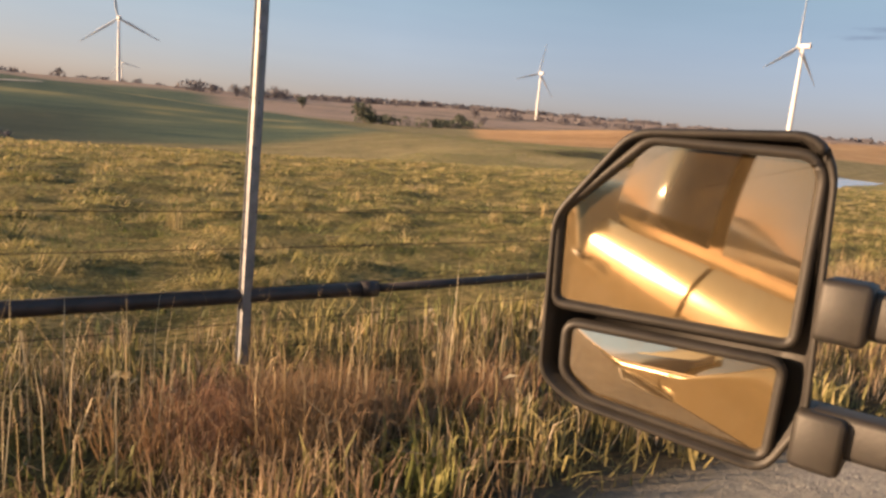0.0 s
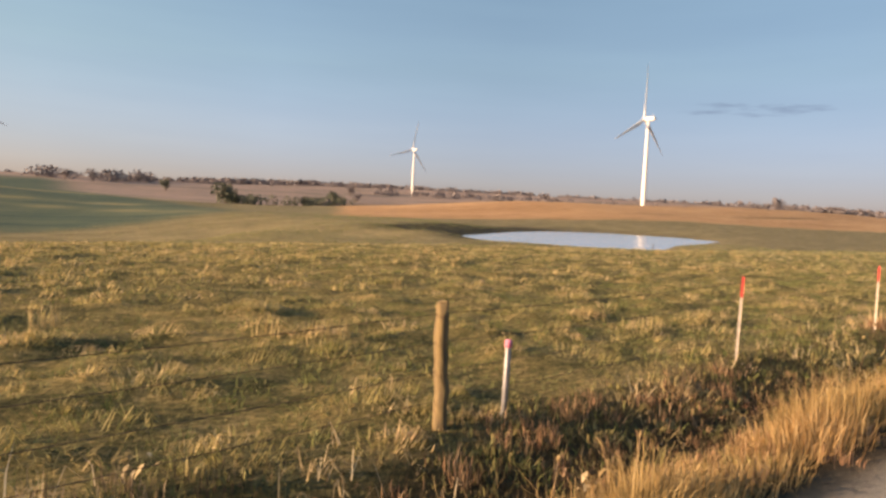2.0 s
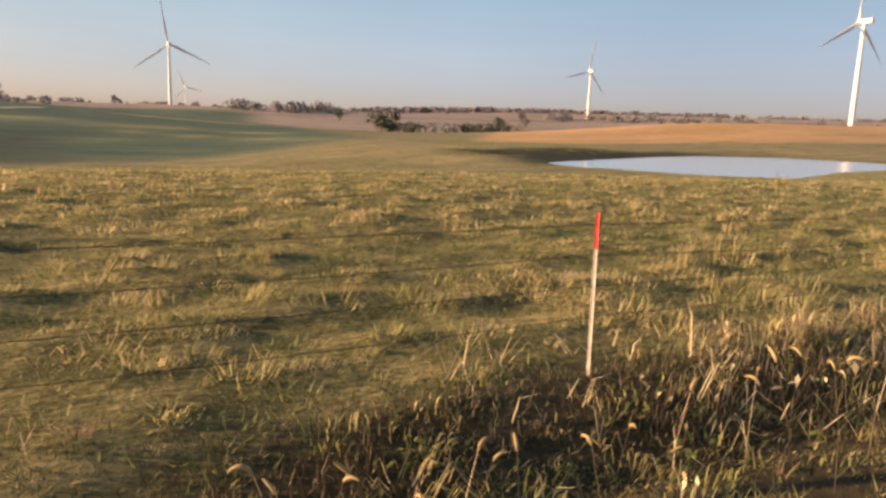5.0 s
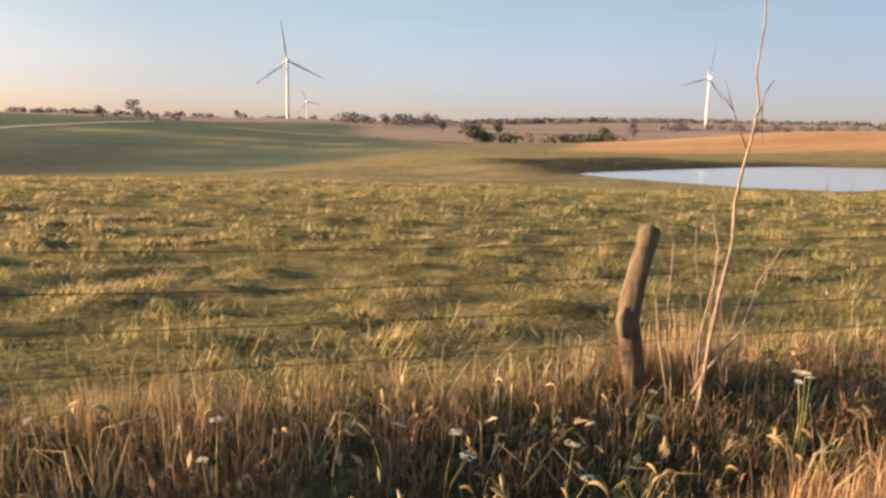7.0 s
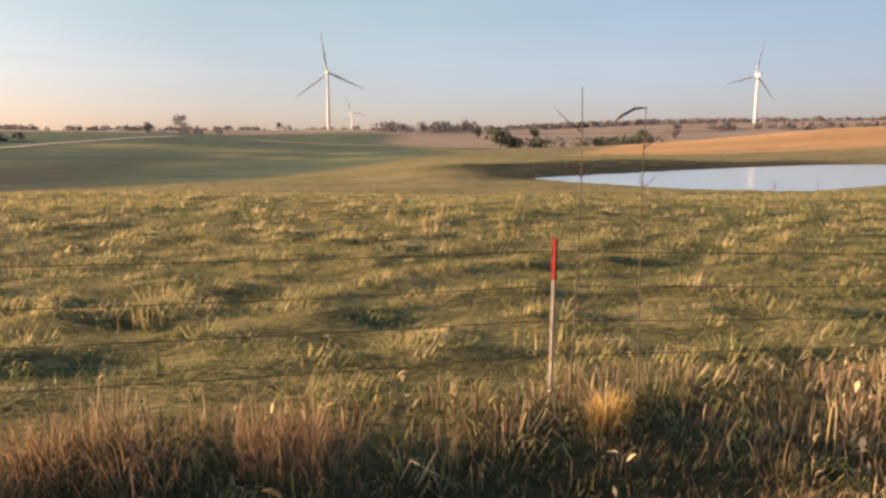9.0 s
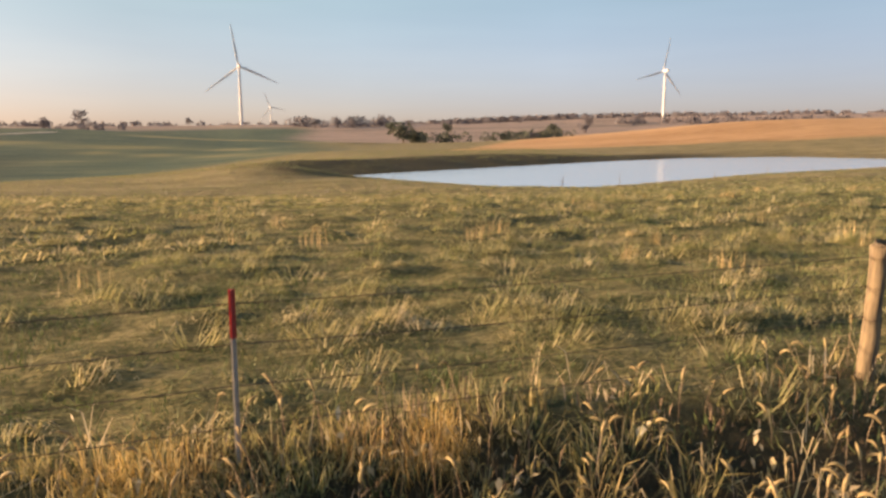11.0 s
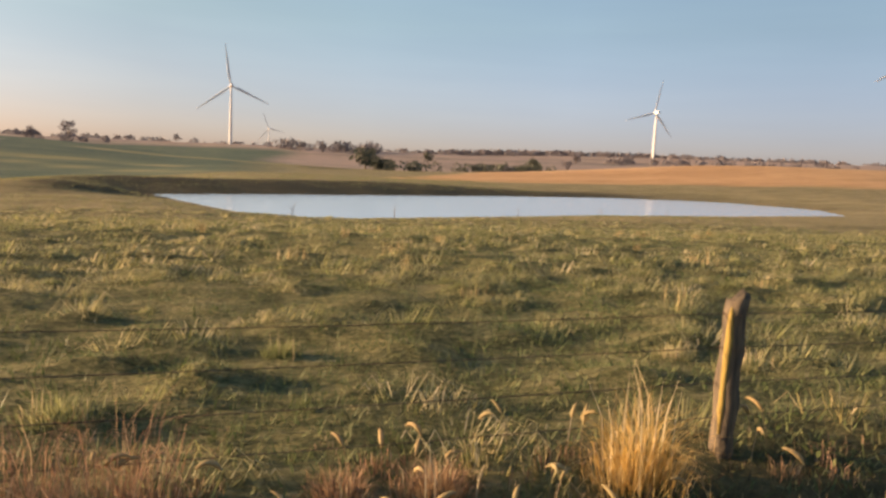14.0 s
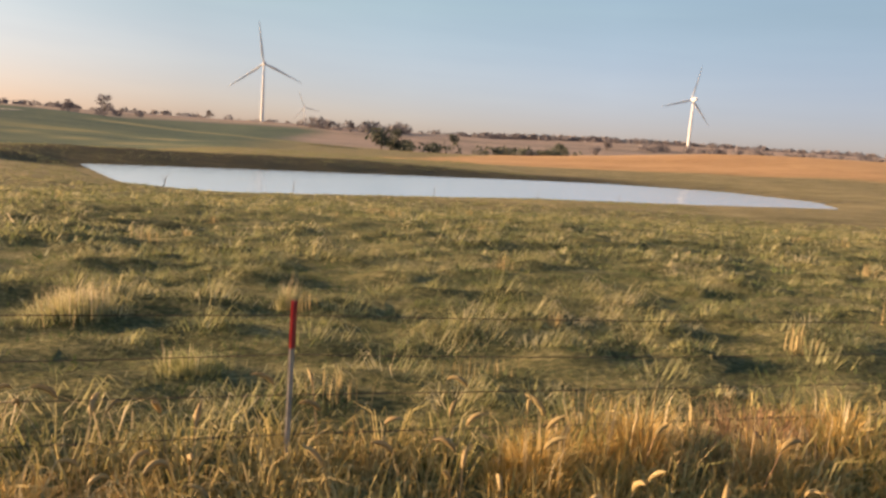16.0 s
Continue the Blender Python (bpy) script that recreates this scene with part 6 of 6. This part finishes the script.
def pickup():
    e = empty("pickup_truck", (0, TRUCK_Y, ROAD_Z), "beige crew-cab pickup parked on the gravel road", "pickup truck")
    w = -2.0
    wheel_x = (-3.05, 1.55)
    low = [(-4.35, 0.55)] + arch(wheel_x[0], 0.48, 0.46) + [(-2.4, 0.45), (0.9, 0.45)] + arch(wheel_x[1], 0.48, 0.46) + [(2.45, 0.5), (2.5, 0.95), (2.35, 1.12), (0.95, 1.16), (0.84, 1.08), (-1.70, 1.08), (-1.80, 1.30), (-4.3, 1.36), (-4.38, 1.2)]
    bm = slab(bmesh.new(), low, 0.0, w)
    bmesh.ops.bevel(bm, geom=[ed for ed in bm.edges if abs(ed.verts[0].co.y - ed.verts[1].co.y) < 1e-4], offset=0.05, segments=3, affect="EDGES", profile=0.6)
    part("body", bm, M_PAINT, e, "dusty beige painted body")
    cab = [(-1.72, 1.02), (-1.60, 1.86), (-1.40, 1.93), (0.05, 1.92), (0.28, 1.84), (0.95, 1.24), (0.95, 1.02)]
    bm = slab(bmesh.new(), cab, -0.10, w + 0.10)
    for v in bm.verts:
        if v.co.z > 1.5:
            v.co.y += -0.18 if v.co.y > w / 2 else 0.18
    bmesh.ops.bevel(bm, geom=list(bm.edges), offset=0.05, segments=3, affect="EDGES", profile=0.6)
    part("cab", bm, M_PAINT, e, "beige cab with raked pillars")

    def side(outline, name, mat, y_in, parent, label=""):
        bm = bmesh.new()
        steps = 8

        def edge(z):
            cut = []
            for (x0, z0), (x1, z1) in zip(outline, outline[1:] + outline[:1]):
                if (z0 - z) * (z1 - z) <= 0 and abs(z1 - z0) > 1e-6:
                    cut.append(x0 + (x1 - x0) * (z - z0) / (z1 - z0))
            return min(cut), max(cut)

        low, high = min(q[1] for q in outline), max(q[1] for q in outline)
        rows = []
        for k in range(steps + 1):
            z = low + 0.001 + (high - low - 0.002) * k / steps
            y = y_in - 0.08 * (z - 1.26) - 0.36 * (z - 1.26) ** 2
            x0, x1 = edge(z)
            rows.append([bm.verts.new(q) for q in ((x0, y, z), (x1, y, z), (x1, y - 0.012, z), (x0, y - 0.012, z))])
        for A, B in zip(rows, rows[1:]):
            for i in range(4):
                bm.faces.new((A[i], A[(i + 1) % 4], B[(i + 1) % 4], B[i]))
        bm.faces.new(rows[0][::-1])
        bm.faces.new(rows[-1])
        bmesh.ops.recalc_face_normals(bm, faces=bm.faces)
        return part(name, bm, mat, parent, label, True)

    side([(-1.55, 1.30), (-1.44, 1.78), (-0.72, 1.80), (-0.70, 1.30)], "rear_window", M_GLASS, -0.082, e, "dark tinted side glass")
    side([(-0.60, 1.30), (-0.62, 1.80), (0.06, 1.80), (0.20, 1.74), (0.70, 1.30)], "front_window", M_GLASS, -0.082, e, "dark tinted side glass")
    for x0, x1, name in ((-1.72, -0.66, "rear_door"), (-0.64, 0.86, "front_door")):
        bm = bmesh.new()
        skin = [(-0.02, 0.49), (0.010, 0.50), (0.013, 0.62), (0.016, 0.80), (0.016, 0.98), (0.012, 1.04), (0.004, 1.09), (-0.008, 1.13), (-0.025, 1.17), (-0.048, 1.205), (-0.075, 1.235), (-0.092, 1.25)]
        ends = [[bm.verts.new((x, y - 0.022 * ((x + 0.45) / 1.3) ** 2, z)) for y, z in skin] for x in np.linspace(x0 + 0.006, x1 - 0.006, 9)]
        for A, B in zip(ends, ends[1:]):
            for i in range(len(skin) - 1):
                bm.faces.new((A[i], B[i], B[i + 1], A[i + 1]))
        box(bm, ((x0 + x1) / 2, 0.013, 0.62), (x1 - x0 - 0.10, 0.018, 0.05), bev=0.008)
        d = part(name, bm, M_PAINT, e, "beige door panel with a body-side moulding")
        bm = bmesh.new()
        hx = x0 + 0.16
        rings(bm, [((hx - 0.09, 0.02, 1.10), 0.008), ((hx - 0.07, 0.045, 1.10), 0.013), ((hx + 0.07, 0.045, 1.10), 0.013), ((hx + 0.09, 0.02, 1.10), 0.008)], 8)
        part("handle", bm, M_PLASTIC, d, "black pull handle")
    bm = bmesh.new()
    box(bm, (-0.45, 0.02, 0.36), (2.6, 0.14, 0.05), bev=0.015)
    part("running_board", bm, M_PLASTIC, e)
    for cx in wheel_x:
        for yy, sgn in ((-0.13, 1), (w + 0.13, -1)):
            bm = bmesh.new()
            prof = [(0.24, 0.10), (0.36, 0.125), (0.40, 0.10), (0.415, 0.05), (0.415, -0.05), (0.40, -0.10), (0.36, -0.125), (0.24, -0.10)]
            prev = None
            loops = []
            for k in range(32):
                a = 2 * math.pi * k / 32
                loops.append([bm.verts.new((cx + r * math.cos(a), yy + q, 0.415 + r * math.sin(a))) for r, q in prof])
            for k in range(32):
                A, B = loops[k], loops[(k + 1) % 32]
                for i in range(8):
                    bm.faces.new((A[i], A[(i + 1) % 8], B[(i + 1) % 8], B[i]))
            wheel = part("wheel", bm, M_RUBBER, e, "black treaded tyre")
            bm = bmesh.new()
            rings(bm, [((cx, yy + 0.09 * sgn, 0.415), 0.245), ((cx, yy + 0.06 * sgn, 0.415), 0.20), ((cx, yy + 0.10 * sgn, 0.415), 0.07), ((cx, yy + 0.115 * sgn, 0.415), 0.05)], 18)
            part("rim", bm, M_CHROME, wheel, "bright steel rim")
    bm = bmesh.new()
    box(bm, (2.52, w / 2, 0.62), (0.16, 1.9, 0.24), bev=0.04)
    part("front_bumper", bm, M_CHROME, e)
    bm = bmesh.new()
    box(bm, (-4.44, w / 2, 0.66), (0.14, 1.8, 0.20), bev=0.03)
    part("rear_bumper", bm, M_CHROME, e)
    for yy in (-0.17, w + 0.17):
        bm = bmesh.new()
        box(bm, (2.46, yy, 0.94), (0.10, 0.26, 0.20), bev=0.03)
        part("headlight", bm, M_GLASS, e)
        bm = bmesh.new()
        box(bm, (-4.37, yy + (0.06 if yy > -1 else -0.06), 1.02), (0.06, 0.16, 0.32), bev=0.02)
        part("tail_light", bm, M_REDPAINT, e)

    # towing mirror on the driver's door
    local = Matrix.Translation((0, -TRUCK_Y, -ROAD_Z))
    nn, rr_, uu = Vector((-0.9423, -0.3294, 0.0599)), Vector((0.3300, -0.9440, 0.0)), Vector((0.0565, 0.0198, 0.9982))
    centre = Vector((0.646, 0.271, 1.614))
    arm_m = local @ Matrix.Translation(centre) @ Matrix((rr_, uu, nn)).transposed().to_4x4()
    nn, rr_, uu = Vector((-0.8491, -0.5261, -0.0470)), Vector((0.5262, -0.8504, 0.0)), Vector((-0.0400, -0.0247, 0.9989))
    fm = local @ Matrix.Translation(centre) @ Matrix((rr_, uu, nn)).transposed().to_4x4()

    def rounded(pts, r, n=5):
        out = []
        for i, p in enumerate(pts):
            p, a, b = Vector(p), Vector(pts[i - 1]), Vector(pts[(i + 1) % len(pts)])
            q0, q1 = p + (a - p).normalized() * r, p + (b - p).normalized() * r
            for k in range(n):
                t = k / (n - 1)
                out.append(q0 * (1 - t) ** 2 + p * 2 * t * (1 - t) + q1 * t * t)
        return out

    outline = rounded([(-0.156, -0.125), (-0.158, 0.080), (-0.078, 0.187), (0.108, 0.198), (0.130, 0.165), (0.145, -0.110), (0.112, -0.180), (-0.115, -0.152)], 0.022)
    up_glass = rounded([(-0.142, -0.025), (-0.146, 0.082), (-0.056, 0.172), (0.102, 0.170), (0.114, 0.155), (0.114, -0.024)], 0.010)
    low_glass = rounded([(-0.123, -0.054), (0.109, -0.053), (0.107, -0.158), (-0.090, -0.136), (-0.122, -0.112)], 0.012)

    def lofted(loops, m, cap0=True, cap1=True):
        bm = bmesh.new()
        prev = None
        for pts, z, s in loops:
            c = sum((Vector(p) for p in pts), Vector((0, 0))) / len(pts)
            ring = [bm.verts.new((*(c + (Vector(p) - c) * s), z)) for p in pts]
            if prev:
                for k in range(len(ring)):
                    bm.faces.new((prev[k], prev[(k + 1) % len(ring)], ring[(k + 1) % len(ring)], ring[k]))
            elif cap0:
                bm.faces.new(ring[::-1])
            prev = ring
        if cap1:
            bm.faces.new(prev)
        bmesh.ops.recalc_face_normals(bm, faces=bm.faces)
        bmesh.ops.transform(bm, verts=bm.verts, matrix=m)
        return bm

    gm = fm @ Matrix.Translation((-0.015, 0.07, -0.006)) @ Matrix.Rotation(radians(-2.2), 4, "X") @ Matrix.Translation((0.015, -0.07, 0))
    housing = part("towing_mirror", lofted([(outline, -0.115, 0.62), (outline, -0.095, 0.80), (outline, -0.05, 0.95), (outline, -0.012, 1.0), (outline, 0.004, 1.0), (outline, 0.010, 0.985), (outline, 0.008, 0.955), (outline, -0.024, 0.93)], fm), M_PLASTIC, e, "black plastic towing mirror housing")
    part("main_mirror_glass", lofted([(up_glass, -0.007, 1.0), (up_glass, -0.001, 1.0)], gm), M_MIRROR, housing, "dusty flat mirror glass", False)
    bm = bmesh.new()
    n = len(low_glass)
    c = sum((Vector(p) for p in low_glass), Vector((0, 0))) / n
    prev = None
    for s in (1.0, 0.75, 0.5, 0.25):
        ring = [bm.verts.new(fm @ Vector((*(c + (p - c) * s), -0.001 + 0.011 * (1 - s * s)))) for p in low_glass]
        if prev:
            for k in range(n):
                bm.faces.new((prev[k], prev[(k + 1) % n], ring[(k + 1) % n], ring[k]))
        prev = ring
    bm.faces.new(prev)
    bmesh.ops.recalc_face_normals(bm, faces=bm.faces)
    part("convex_mirror_glass", bm, M_MIRROR, housing, "convex spotter mirror glass")
    for pts, nm in ((up_glass, "main_gasket"), (low_glass, "spotter_gasket")):
        bm = bmesh.new()
        m3 = len(pts)
        loops = []
        for k in range(m3):
            p, a, b = pts[k], pts[k - 1], pts[(k + 1) % m3]
            t = (b - a).normalized()
            o = Vector((t.y, -t.x))
            cc = sum((q for q in pts), Vector((0, 0))) / m3
            if o.dot(p - cc) < 0:
                o = -o
            loops.append([bm.verts.new(fm @ Vector((*(p + o * q), z))) for q, z in ((-0.002, -0.004), (-0.001, 0.004), (0.004, 0.007), (0.009, 0.004), (0.010, -0.006))])
        for k in range(m3):
            A, B = loops[k], loops[(k + 1) % m3]
            for i in range(4):
                bm.faces.new((A[i], A[i + 1], B[i + 1], B[i]))
        bmesh.ops.recalc_face_normals(bm, faces=bm.faces)
        part(nm, bm, M_PLASTIC, housing)
    for v0, v1, d0, d1 in ((0.020, 0.022, 0.058, 0.050), (-0.118, -0.105, 0.056, 0.046)):
        bm = bmesh.new()
        box(bm, (0.155, (v0 + v0) / 2, -0.045), (0.05, d0 * 1.12, 0.07), arm_m, 0.008)
        box(bm, (0.42, (v0 + v1) / 2, -0.045), (0.56, d1, 0.045), arm_m @ Matrix.Rotation(math.atan2(v1 - v0, 0.5), 4, "Z"), 0.007)
        part("mirror_arm", bm, M_PLASTIC, e, "black telescoping mirror arm")
    bm = bmesh.new()
    box(bm, (0.90, 0.05, 1.42), (0.16, 0.12, 0.26), bev=0.03)
    part("mirror_mount", bm, M_PLASTIC, e)
    return e


pickup()
